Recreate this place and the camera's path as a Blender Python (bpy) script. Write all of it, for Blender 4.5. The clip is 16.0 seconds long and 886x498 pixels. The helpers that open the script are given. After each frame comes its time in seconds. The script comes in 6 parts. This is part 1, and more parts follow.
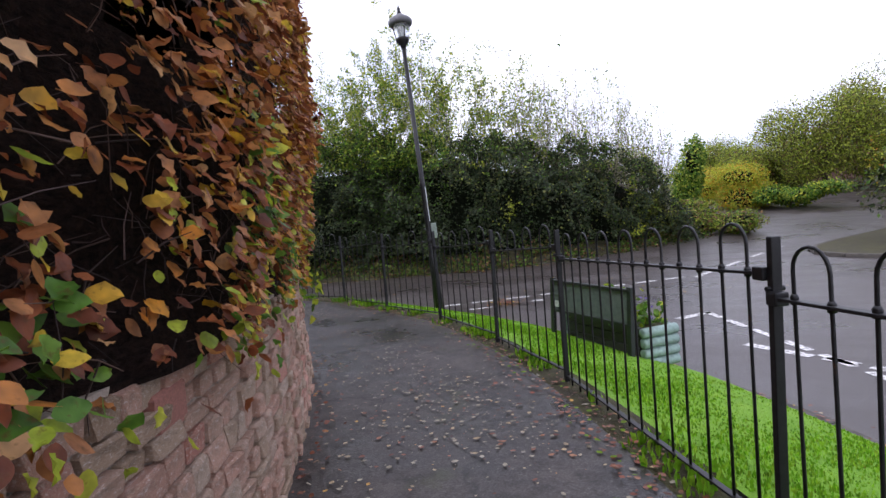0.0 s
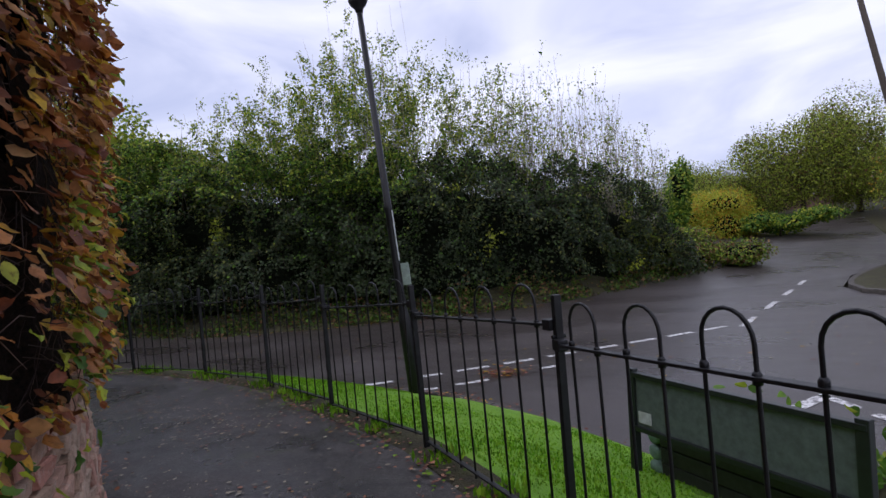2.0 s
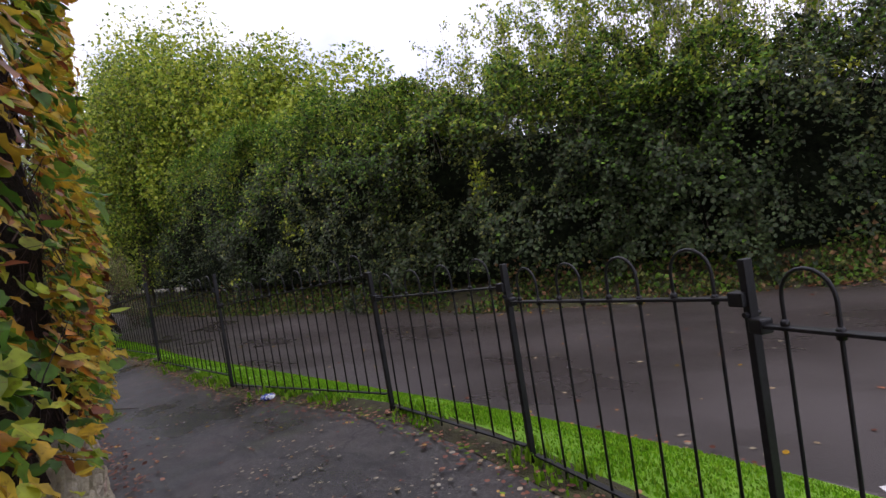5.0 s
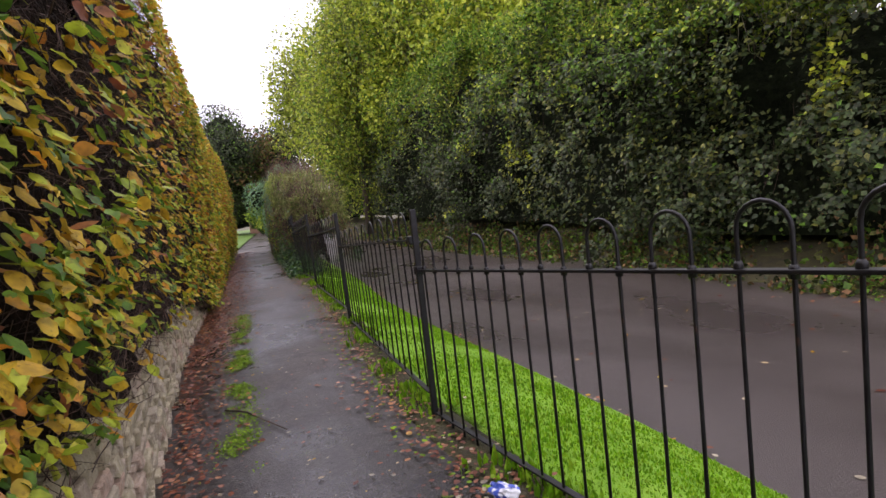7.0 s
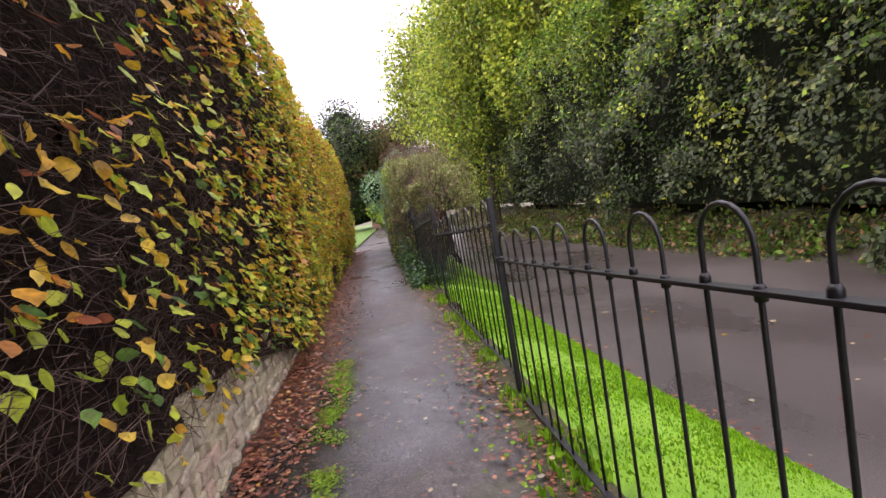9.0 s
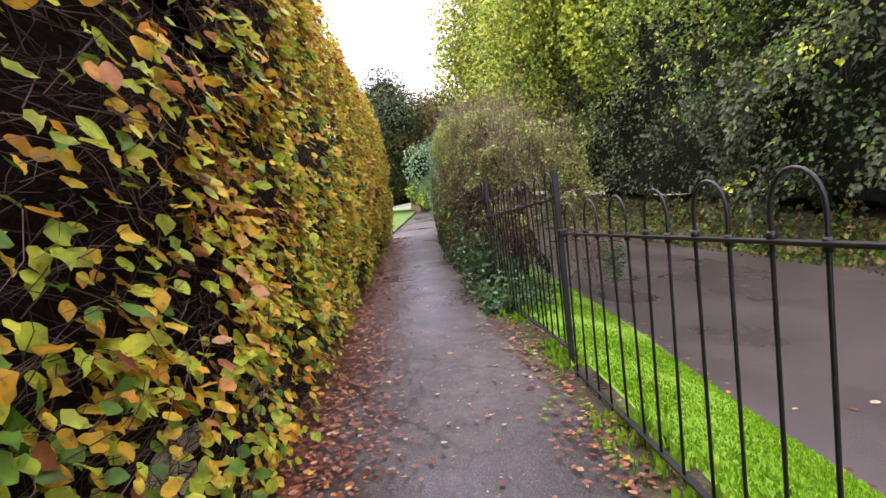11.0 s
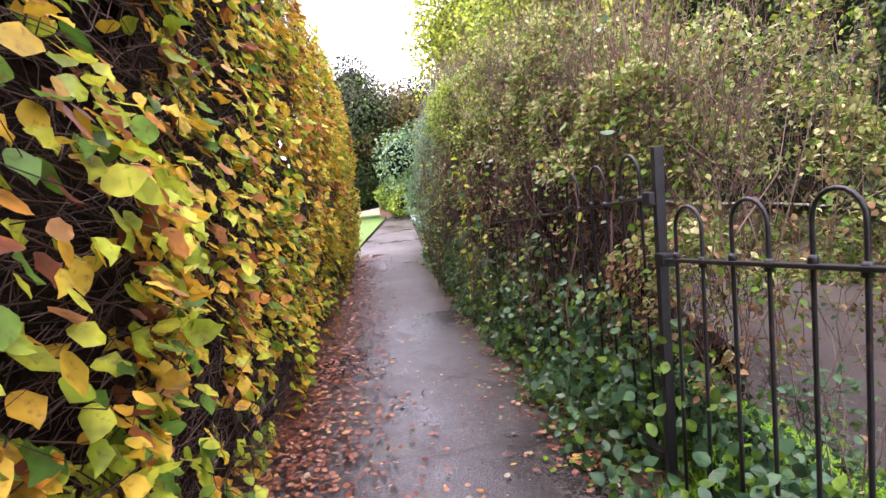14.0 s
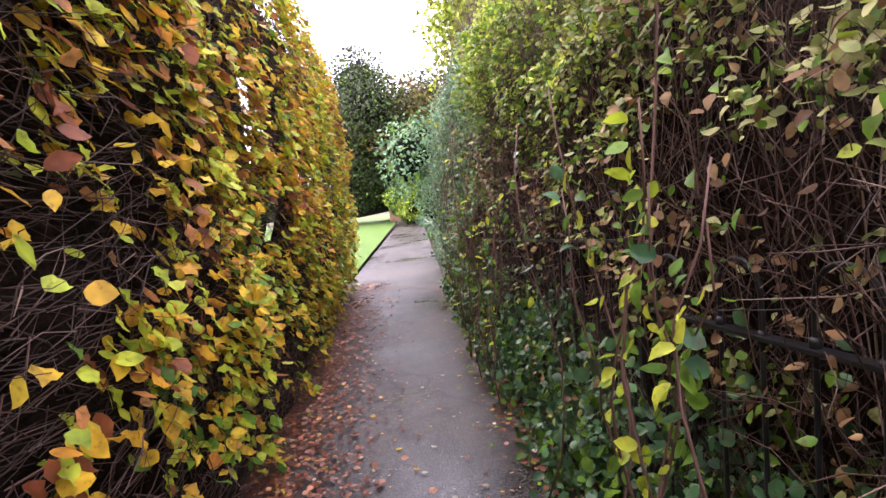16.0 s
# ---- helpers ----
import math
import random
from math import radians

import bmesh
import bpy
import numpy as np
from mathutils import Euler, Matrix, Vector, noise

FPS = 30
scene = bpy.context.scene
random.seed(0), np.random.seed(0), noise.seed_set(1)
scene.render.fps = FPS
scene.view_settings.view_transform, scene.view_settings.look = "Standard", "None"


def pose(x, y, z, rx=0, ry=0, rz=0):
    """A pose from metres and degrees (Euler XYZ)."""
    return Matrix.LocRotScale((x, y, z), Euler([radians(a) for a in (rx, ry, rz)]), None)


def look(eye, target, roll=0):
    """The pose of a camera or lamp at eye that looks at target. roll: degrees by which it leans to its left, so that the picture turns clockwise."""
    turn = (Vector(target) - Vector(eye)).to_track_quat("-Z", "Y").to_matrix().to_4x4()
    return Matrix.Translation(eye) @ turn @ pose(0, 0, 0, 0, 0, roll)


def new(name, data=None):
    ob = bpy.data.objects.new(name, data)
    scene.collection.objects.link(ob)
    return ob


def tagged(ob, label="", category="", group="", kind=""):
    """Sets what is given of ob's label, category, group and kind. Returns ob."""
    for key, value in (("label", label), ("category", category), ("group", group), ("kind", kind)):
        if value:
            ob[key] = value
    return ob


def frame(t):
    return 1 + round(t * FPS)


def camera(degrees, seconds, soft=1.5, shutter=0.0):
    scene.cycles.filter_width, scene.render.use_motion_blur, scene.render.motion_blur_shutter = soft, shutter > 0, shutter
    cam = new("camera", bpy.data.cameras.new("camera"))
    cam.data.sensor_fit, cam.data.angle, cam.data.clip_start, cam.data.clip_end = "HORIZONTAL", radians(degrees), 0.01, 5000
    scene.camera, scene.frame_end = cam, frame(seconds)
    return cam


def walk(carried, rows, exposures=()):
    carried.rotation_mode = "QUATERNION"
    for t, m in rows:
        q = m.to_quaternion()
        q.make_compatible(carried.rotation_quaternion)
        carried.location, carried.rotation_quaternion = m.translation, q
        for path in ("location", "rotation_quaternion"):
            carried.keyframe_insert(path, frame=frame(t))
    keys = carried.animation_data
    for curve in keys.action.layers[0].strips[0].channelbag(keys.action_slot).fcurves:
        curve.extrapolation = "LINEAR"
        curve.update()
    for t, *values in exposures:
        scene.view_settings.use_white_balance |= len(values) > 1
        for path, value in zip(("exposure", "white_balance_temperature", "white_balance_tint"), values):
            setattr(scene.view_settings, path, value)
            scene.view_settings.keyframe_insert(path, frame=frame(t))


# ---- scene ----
cam = camera(78.0, 16.0)
PATH = [
    (0, (3.751, 0.237, 1.196), (3.042, 2.104, 1.083), -4.9),
    (0.5, (3.489, 0.921, 1.234), (2.842, 2.812, 1.169), -6.8),
    (1, (3.135, 1.596, 1.259), (2.574, 3.515, 1.225), -4.4),
    (1.5, (2.918, 2.251, 1.297), (2.379, 4.177, 1.264), -5.6),
    (2, (2.592, 2.907, 1.288), (2.023, 4.824, 1.273), -5.4),
    (2.5, (2.244, 3.546, 1.311), (1.442, 5.377, 1.263), -7.8),
    (3, (1.808, 4.123, 1.248), (0.946, 5.927, 1.221), -8.5),
    (3.5, (1.301, 4.717, 1.249), (0.248, 6.415, 1.172), -6.7),
    (4, (0.752, 5.202, 1.259), (-0.434, 6.811, 1.191), -8.5),
    (4.2, (0.489, 5.375, 1.269), (-0.71, 6.974, 1.212), -7.8),
    (6.3, (-1.959, 6.978, 1.306), (-3.601, 8.11, 1.159), -10.9),
    (6.5, (-2.263, 7.148, 1.348), (-3.958, 8.199, 1.203), -8.9),
    (7, (-3.167, 7.43, 1.271), (-4.946, 8.322, 1.069), -7.0),
    (7.5, (-3.798, 7.65, 1.252), (-5.623, 8.44, 1.045), -8.7),
    (8, (-4.511, 7.784, 1.253), (-6.38, 8.469, 1.055), -7.0),
    (8.5, (-5.171, 7.942, 1.278), (-7.097, 8.44, 1.075), -9.9),
    (9, (-5.962, 8.02, 1.234), (-7.894, 8.506, 1.056), -9.8),
    (9.2, (-6.257, 8.013, 1.246), (-8.188, 8.502, 1.067), -9.8),
    (11.5, (-9.951, 8.407, 1.123), (-11.909, 8.745, 0.903), -6.2),
    (12, (-10.62, 8.498, 1.104), (-12.556, 8.926, 0.837), -5.8),
    (12.5, (-11.349, 8.563, 1.126), (-13.285, 8.994, 0.87), -7.8),
    (13, (-11.81, 8.604, 1.109), (-13.743, 9.052, 0.853), -6.6),
    (13.5, (-12.461, 8.684, 1.103), (-14.395, 9.14, 0.877), -7.1),
    (14, (-13.066, 8.661, 1.119), (-14.997, 9.14, 0.913), -5.6),
    (14.5, (-13.773, 8.848, 1.173), (-15.705, 9.327, 0.974), -6.6),
    (15, (-14.536, 8.944, 1.157), (-16.473, 9.408, 0.97), -6.3),
    (15.5, (-15.226, 9.114, 1.204), (-17.166, 9.559, 1.009), -6.2),
    (16, (-15.809, 9.171, 1.237), (-17.751, 9.608, 1.037), -5.9),
]
walk(cam, [(t, look(eye, target, roll)) for t, eye, target, roll in PATH],
     exposures=[(0.0, 0.8, 6500, 17), (0.5, 0.5, 6450, 17), (1.0, 0.1, 6300, 17), (1.5, -0.05, 6300, 17), (2.5, 0.0, 6400, 17), (3.5, 0.27, 6550, 18), (4.2, 0.45, 6600, 19),
                (6.3, 1.05, 7250, 22), (7.0, 1.32, 7350, 22), (8.0, 1.7, 7350, 22), (9.0, 1.95, 7400, 24), (11.5, 2.35, 7200, 28), (13.0, 2.75, 7150, 31), (14.5, 2.9, 7100, 30), (16.0, 2.85, 7100, 27)])

# ---- world, sun, exposure ----
world = bpy.data.worlds.new("overcast_sky")
scene.world = world
world.use_nodes = True
wn, wl = world.node_tree.nodes, world.node_tree.links
wn.clear()
w_out = wn.new("ShaderNodeOutputWorld")
w_bg = wn.new("ShaderNodeBackground")
w_sky = wn.new("ShaderNodeTexSky")
w_sky.sky_type = "NISHITA"
w_sky.sun_disc = False
w_sky.sun_elevation = radians(32)
w_sky.sun_rotation = radians(150)
w_scale = wn.new("ShaderNodeMix")
w_scale.data_type = "RGBA"
w_scale.blend_type = "MULTIPLY"
w_scale.inputs[0].default_value = 1.0
w_scale.inputs[7].default_value = (0.10, 0.10, 0.10, 1)
w_cloud = wn.new("ShaderNodeTexNoise")
w_cloud.inputs["Scale"].default_value = 2.2
w_cloud.inputs["Detail"].default_value = 5
w_cloud.inputs["Distortion"].default_value = 0.6
w_map = wn.new("ShaderNodeMapping")
w_map.inputs["Scale"].default_value = (1, 1, 3)
w_coord = wn.new("ShaderNodeTexCoord")
w_ramp = wn.new("ShaderNodeValToRGB")
w_ramp.color_ramp.elements[0].position = 0.35
w_ramp.color_ramp.elements[0].color = (0.60, 0.67, 0.92, 1)
w_ramp.color_ramp.elements[1].position = 0.62
w_ramp.color_ramp.elements[1].color = (1.08, 1.12, 1.28, 1)
w_mix = wn.new("ShaderNodeMix")
w_mix.data_type = "RGBA"
w_mix.inputs[0].default_value = 0.88
wl.new(w_coord.outputs["Generated"], w_map.inputs["Vector"])
wl.new(w_map.outputs["Vector"], w_cloud.inputs["Vector"])
wl.new(w_cloud.outputs["Fac"], w_ramp.inputs["Fac"])
wl.new(w_sky.outputs["Color"], w_scale.inputs[6])
wl.new(w_scale.outputs[2], w_mix.inputs[6])
wl.new(w_ramp.outputs["Color"], w_mix.inputs[7])
wl.new(w_mix.outputs[2], w_bg.inputs["Color"])
w_bg.inputs["Strength"].default_value = 1.0
wl.new(w_bg.outputs["Background"], w_out.inputs["Surface"])

sun_data = bpy.data.lights.new("sun", "SUN")
sun_data.energy = 0.8
sun_data.angle = radians(80)
sun_data.color = (1.0, 0.97, 0.92)
sun = new("sun", sun_data)
sun.matrix_world = look((0, 0, 30), (9.0, 14.0, 12.0))

# ---- helpers of this scene ----
rng = np.random.default_rng(11)


def smooth_line(points, step=0.25):
    """A Catmull-Rom line through the points, resampled about every step metres."""
    pts = [Vector(p) for p in points]
    pts = [2 * pts[0] - pts[1]] + pts + [2 * pts[-1] - pts[-2]]
    out = []
    for i in range(1, len(pts) - 2):
        a, b, c, d = pts[i - 1:i + 3]
        n = max(1, int((c - b).length / step))
        for k in range(n):
            t = k / n
            out.append(0.5 * ((2 * b) + (c - a) * t + (2 * a - 5 * b + 4 * c - d) * t * t
                              + (3 * b - a - 3 * c + d) * t ** 3))
    out.append(pts[-2])
    return out


class Line:
    """A plan line with arc length, points and left normals."""

    def __init__(self, points, step=0.25):
        self.p = np.array([tuple(v)[:2] for v in smooth_line([(*q, 0) for q in points], step)])
        d = np.diff(self.p, axis=0)
        self.s = np.concatenate([[0], np.cumsum(np.hypot(d[:, 0], d[:, 1]))])
        self.length = self.s[-1]

    def at(self, s):
        s = np.asarray(s, float)
        return np.stack([np.interp(s, self.s, self.p[:, 0]), np.interp(s, self.s, self.p[:, 1])], -1)

    def way(self, s):
        a, b = self.at(np.asarray(s) - 0.1), self.at(np.asarray(s) + 0.1)
        d = b - a
        return d / np.maximum(np.linalg.norm(d, axis=-1, keepdims=True), 1e-6)

    def right(self, s):
        d = self.way(s)
        return np.stack([d[..., 1], -d[..., 0]], -1)


def mesh_of(name, verts, faces, mats, index=None, smooth=False):
    me = bpy.data.meshes.new(name)
    me.from_pydata([tuple(map(float, v)) for v in verts], [], [tuple(map(int, f)) for f in faces])
    for m in (mats if isinstance(mats, (list, tuple)) else [mats]):
        me.materials.append(m)
    if index is not None:
        me.polygons.foreach_set("material_index", np.asarray(index, np.int32))
    if smooth:
        me.polygons.foreach_set("use_smooth", np.ones(len(me.polygons), bool))
    me.update()
    return me


def mesh_fast(name, verts, quads, mats, index=None, smooth=False):
    """A large mesh of quads or triangles from arrays."""
    verts, quads = np.asarray(verts, np.float32), np.asarray(quads, np.int32)
    me = bpy.data.meshes.new(name)
    n, k = quads.shape
    me.vertices.add(len(verts))
    me.vertices.foreach_set("co", verts.ravel())
    me.loops.add(n * k)
    me.loops.foreach_set("vertex_index", quads.ravel())
    me.polygons.add(n)
    me.polygons.foreach_set("loop_start", np.arange(0, n * k, k, dtype=np.int32))
    me.polygons.foreach_set("loop_total", np.full(n, k, np.int32))
    for m in (mats if isinstance(mats, (list, tuple)) else [mats]):
        me.materials.append(m)
    if index is not None:
        me.polygons.foreach_set("material_index", np.asarray(index, np.int32))
    if smooth:
        me.polygons.foreach_set("use_smooth", np.ones(n, bool))
    me.update(calc_edges=True)
    me.validate()
    return me


def piece(name, me, parent=None, label="", m=None):
    ob = new(name, me)
    if m is not None:
        ob.matrix_basis = m
    if parent is not None:
        ob.parent = parent
    if label:
        ob["label"] = label
    if name in ("flowers", "vine_leaves", "leaf_mass", "twig_mass", "limb_frame", "stem_mass"):
        ob["kind"] = "stuff"
    return ob


def part(name, bm, material, parent, label="", smooth=False):
    me = bpy.data.meshes.new(name)
    bm.to_mesh(me)
    bm.free()
    me.materials.append(material)
    if smooth:
        me.polygons.foreach_set("use_smooth", np.ones(len(me.polygons), bool))
    return piece(name, me, parent, label)


def thing(name, label, category, group="", kind="", m=None):
    ob = new(name)
    ob.empty_display_size = 0.1
    if m is not None:
        ob.matrix_basis = m
    return tagged(ob, label, category, group, kind)


def box_bm(sx, sy, sz, at=(0, 0, 0), bevel=0.0, bm=None):
    bm = bm or bmesh.new()
    r = bmesh.ops.create_cube(bm, size=1.0)
    for v in r["verts"]:
        v.co = Vector((v.co.x * sx + at[0], v.co.y * sy + at[1], v.co.z * sz + at[2]))
    if bevel:
        edges = list({e for v in r["verts"] for e in v.link_edges})
        bmesh.ops.bevel(bm, geom=edges, offset=bevel, segments=2, affect="EDGES", profile=0.6)
    return bm


def tube(points, radii, sides=8, caps=True):
    """Verts and faces of a round bar along the points."""
    pts = [Vector(p) for p in points]
    if not hasattr(radii, "__len__"):
        radii = [radii] * len(pts)
    verts, faces, up = [], [], None
    for i, p in enumerate(pts):
        d = (pts[min(i + 1, len(pts) - 1)] - pts[max(i - 1, 0)]).normalized()
        if up is None:
            up = d.orthogonal().normalized()
        up = (up - d * up.dot(d)).normalized()
        side = d.cross(up)
        for k in range(sides):
            a = 2 * math.pi * k / sides
            verts.append(p + radii[i] * (math.cos(a) * up + math.sin(a) * side))
    for i in range(len(pts) - 1):
        for k in range(sides):
            a, b = i * sides + k, i * sides + (k + 1) % sides
            faces.append((a, b, b + sides, a + sides))
    if caps:
        faces.append(tuple(range(sides - 1, -1, -1)))
        faces.append(tuple(range((len(pts) - 1) * sides, len(pts) * sides)))
    return verts, faces


def lathe(profile, sides=20):
    verts, faces = [], []
    for r, z in profile:
        for k in range(sides):
            a = 2 * math.pi * k / sides
            verts.append((r * math.cos(a), r * math.sin(a), z))
    for i in range(len(profile) - 1):
        for k in range(sides):
            a, b = i * sides + k, i * sides + (k + 1) % sides
            faces.append((a, b, b + sides, a + sides))
    faces.append(tuple(range(sides - 1, -1, -1)))
    faces.append(tuple(range((len(profile) - 1) * sides, len(profile) * sides)))
    return verts, faces


# leaf outlines: (along, across, lift) of the middle rib and the two rims
LEAF_OVAL = np.array([(0, 0, 0), (0.13, 0.22, 0.05), (0.42, 0.36, 0.08), (0.75, 0.23, 0.03), (1.0, 0, -0.10),
                      (0.75, -0.23, 0.03), (0.42, -0.36, 0.08), (0.13, -0.22, 0.05), (0.42, 0, 0.0), (0.74, 0, -0.03)])
OVAL_TRIS = np.array([(0, 8, 1), (8, 2, 1), (8, 9, 2), (9, 3, 2), (9, 4, 3), (0, 7, 8), (8, 7, 6), (8, 6, 9), (9, 6, 5), (9, 5, 4)])
LEAF_WAVY = np.array([(0, 0, 0), (0.09, 0.17, 0.05), (0.28, 0.33, 0.02), (0.50, 0.36, 0.11), (0.72, 0.26, 0.01), (0.89, 0.12, 0.03), (1.0, 0, -0.10),
                      (0.89, -0.12, 0.0), (0.72, -0.26, 0.04), (0.50, -0.36, 0.02), (0.28, -0.33, 0.10), (0.09, -0.17, 0.03), (0.30, 0, 0.0), (0.68, 0, -0.02)])
WAVY_TRIS = np.array([(0, 12, 1), (12, 2, 1), (12, 3, 2), (12, 13, 3), (13, 4, 3), (13, 5, 4), (13, 6, 5),
                      (0, 11, 12), (12, 11, 10), (12, 10, 9), (12, 9, 13), (13, 9, 8), (13, 8, 7), (13, 7, 6)])
LEAF_KITE = np.array([(0, 0, 0), (0.42, 0.36, 0.08), (1.0, 0, -0.05), (0.42, -0.36, 0.08)])
KITE_FACES = np.array([(0, 2, 1), (0, 3, 2)])


def leaf_arrays(pos, way, normal, size, fine, bend=(-1.5, 2.5)):
    """Vertices and faces of many leaves: stems at pos, pointing along way, facing normal."""
    way = way / np.maximum(np.linalg.norm(way, axis=1, keepdims=True), 1e-6)
    side = np.cross(normal, way)
    side /= np.maximum(np.linalg.norm(side, axis=1, keepdims=True), 1e-6)
    up = np.cross(way, side)
    shape = LEAF_WAVY if fine == 2 else LEAF_OVAL if fine else LEAF_KITE
    n, k = len(pos), len(shape)
    wide = rng.uniform(0.8, 1.2, n)
    curl = rng.uniform(*bend, n)
    v = (pos[:, None] + size[:, None, None] * (shape[None, :, 0:1] * way[:, None]
         + (shape[None, :, 1] * wide[:, None])[..., None] * side[:, None]
         + (shape[None, :, 2] * curl[:, None])[..., None] * up[:, None]))
    tris = WAVY_TRIS if fine == 2 else OVAL_TRIS if fine else KITE_FACES
    f = (np.arange(n) * k)[:, None, None] + tris[None]
    return v.reshape(-1, 3), f.reshape(-1, 3), len(tris)


def leaf_mesh(name, pos, way, normal, size, mats, pick, fine, bend=(-1.5, 2.5)):
    v, f, k = leaf_arrays(pos, way, normal, size, fine, bend)
    return mesh_fast(name, v, f, mats, np.repeat(pick, k), bool(fine))


def unit(n):
    v = rng.normal(size=(n, 3))
    return v / np.linalg.norm(v, axis=1, keepdims=True)


def sticks(starts, ends, radius):
    """Verts and quads of many thin three-sided twigs, bent at the middle."""
    n = len(starts)
    d = ends - starts
    ln = np.linalg.norm(d, axis=1, keepdims=True)
    d = d / np.maximum(ln, 1e-6)
    a = np.cross(d, unit(n))
    a /= np.maximum(np.linalg.norm(a, axis=1, keepdims=True), 1e-6)
    b = np.cross(d, a)
    mid = (starts + ends) / 2 + a * ln * rng.uniform(-0.12, 0.12, (n, 1)) + b * ln * rng.uniform(-0.12, 0.12, (n, 1))
    radius = np.broadcast_to(np.asarray(radius, float), (n,))
    rings = []
    for c, r in ((starts, radius), (mid, radius * 0.75), (ends, radius * 0.35)):
        for k in range(3):
            t = 2 * math.pi * k / 3
            rings.append(c + r[:, None] * (math.cos(t) * a + math.sin(t) * b))
    v = np.stack(rings, 1).reshape(-1, 3)
    q = []
    for i in range(2):
        for k in range(3):
            k2 = (k + 1) % 3
            q.append((i * 3 + k, i * 3 + k2, i * 3 + 3 + k2, i * 3 + 3 + k))
    f = (np.arange(n) * 9)[:, None, None] + np.array(q)[None]
    return v, f.reshape(-1, 4)


def wobble(p, scale, seed=0.0):
    """Smooth noise at many points."""
    return np.array([noise.noise(Vector((x * scale + seed, y * scale - seed, z * scale + 2 * seed))) for x, y, z in p])


# ---- materials ----
def material(name, build):
    m = bpy.data.materials.new(name)
    m.use_nodes = True
    nt = m.node_tree
    bsdf = nt.nodes["Principled BSDF"]
    build(nt, bsdf)
    return m


def tex(nt, kind="noise", scale=5.0, detail=4.0, rough=0.55, coord="Object", stretch=None):
    c = nt.nodes.new("ShaderNodeTexCoord")
    src = c.outputs[coord]
    if stretch:
        mp = nt.nodes.new("ShaderNodeMapping")
        mp.inputs["Scale"].default_value = stretch
        nt.links.new(src, mp.inputs["Vector"])
        src = mp.outputs["Vector"]
    if kind == "noise":
        t = nt.nodes.new("ShaderNodeTexNoise")
        t.inputs["Detail"].default_value = detail
        t.inputs["Roughness"].default_value = rough
    else:
        t = nt.nodes.new("ShaderNodeTexVoronoi")
        t.feature = "F1"
    t.inputs["Scale"].default_value = scale
    nt.links.new(src, t.inputs["Vector"])
    return t


def ramp(nt, src, stops):
    r = nt.nodes.new("ShaderNodeValToRGB")
    els = r.color_ramp.elements
    while len(els) < len(stops):
        els.new(0.5)
    for e, (pos, col) in zip(els, stops):
        e.position, e.color = pos, (*col, 1)
    nt.links.new(src, r.inputs["Fac"])
    return r.outputs["Color"]


def mix(nt, fac, a, b, mode="MIX"):
    n = nt.nodes.new("ShaderNodeMix")
    n.data_type, n.blend_type = "RGBA", mode
    for sock, v in ((n.inputs[0], fac), (n.inputs[6], a), (n.inputs[7], b)):
        if hasattr(v, "is_output"):
            nt.links.new(v, sock)
        elif hasattr(v, "__len__"):
            sock.default_value = (*v, 1)
        else:
            sock.default_value = v
    return n.outputs[2]


def bump(nt, bsdf, src, strength=0.4, distance=0.01):
    b = nt.nodes.new("ShaderNodeBump")
    b.inputs["Strength"].default_value = strength
    b.inputs["Distance"].default_value = distance
    nt.links.new(src, b.inputs["Height"])
    nt.links.new(b.outputs["Normal"], bsdf.inputs["Normal"])


def scalar(nt, src, lo, hi, a=0.3, b=0.7):
    m = nt.nodes.new("ShaderNodeMapRange")
    m.inputs["From Min"].default_value, m.inputs["From Max"].default_value = a, b
    m.inputs["To Min"].default_value, m.inputs["To Max"].default_value = lo, hi
    nt.links.new(src, m.inputs["Value"])
    return m.outputs["Result"]


def leaf_material(name, stops, gloss=0.45, through_light=0.42, per_object=False):
    """Leaves: each takes its own tone; light passes partly through."""
    def build(nt, bsdf):
        if per_object:
            g = nt.nodes.new("ShaderNodeObjectInfo").outputs["Random"]
        else:
            g = nt.nodes.new("ShaderNodeNewGeometry").outputs["Random Per Island"]
        base = ramp(nt, g, stops)
        spot = tex(nt, "noise", 3.2 if per_object else 55.0, 4.0)
        tone = tex(nt, "noise", 1.3 if per_object else 19.0, 2.0)
        pale = mix(nt, 1.0, base, (1.25, 1.3, 1.1), "MULTIPLY")
        deep = mix(nt, 1.0, base, (0.62, 0.66, 0.6), "MULTIPLY")
        col = mix(nt, scalar(nt, tone.outputs["Fac"], 0.0, 1.0, 0.35, 0.65), deep, pale)
        col = mix(nt, scalar(nt, spot.outputs["Fac"], 0.0, 0.7, 0.56, 0.72), col, (0.12, 0.055, 0.02))
        bump(nt, bsdf, spot.outputs["Fac"], 0.35, 0.006)
        nt.links.new(col, bsdf.inputs["Base Color"])
        bsdf.inputs["Roughness"].default_value = gloss
        bsdf.inputs["Specular IOR Level"].default_value = 0.25
        tr = nt.nodes.new("ShaderNodeBsdfTranslucent")
        nt.links.new(col, tr.inputs["Color"])
        mx = nt.nodes.new("ShaderNodeMixShader")
        mx.inputs["Fac"].default_value = through_light
        out = nt.nodes["Material Output"]
        nt.links.new(bsdf.outputs["BSDF"], mx.inputs[1])
        nt.links.new(tr.outputs["BSDF"], mx.inputs[2])
        nt.links.new(mx.outputs["Shader"], out.inputs["Surface"])
    return material(name, build)


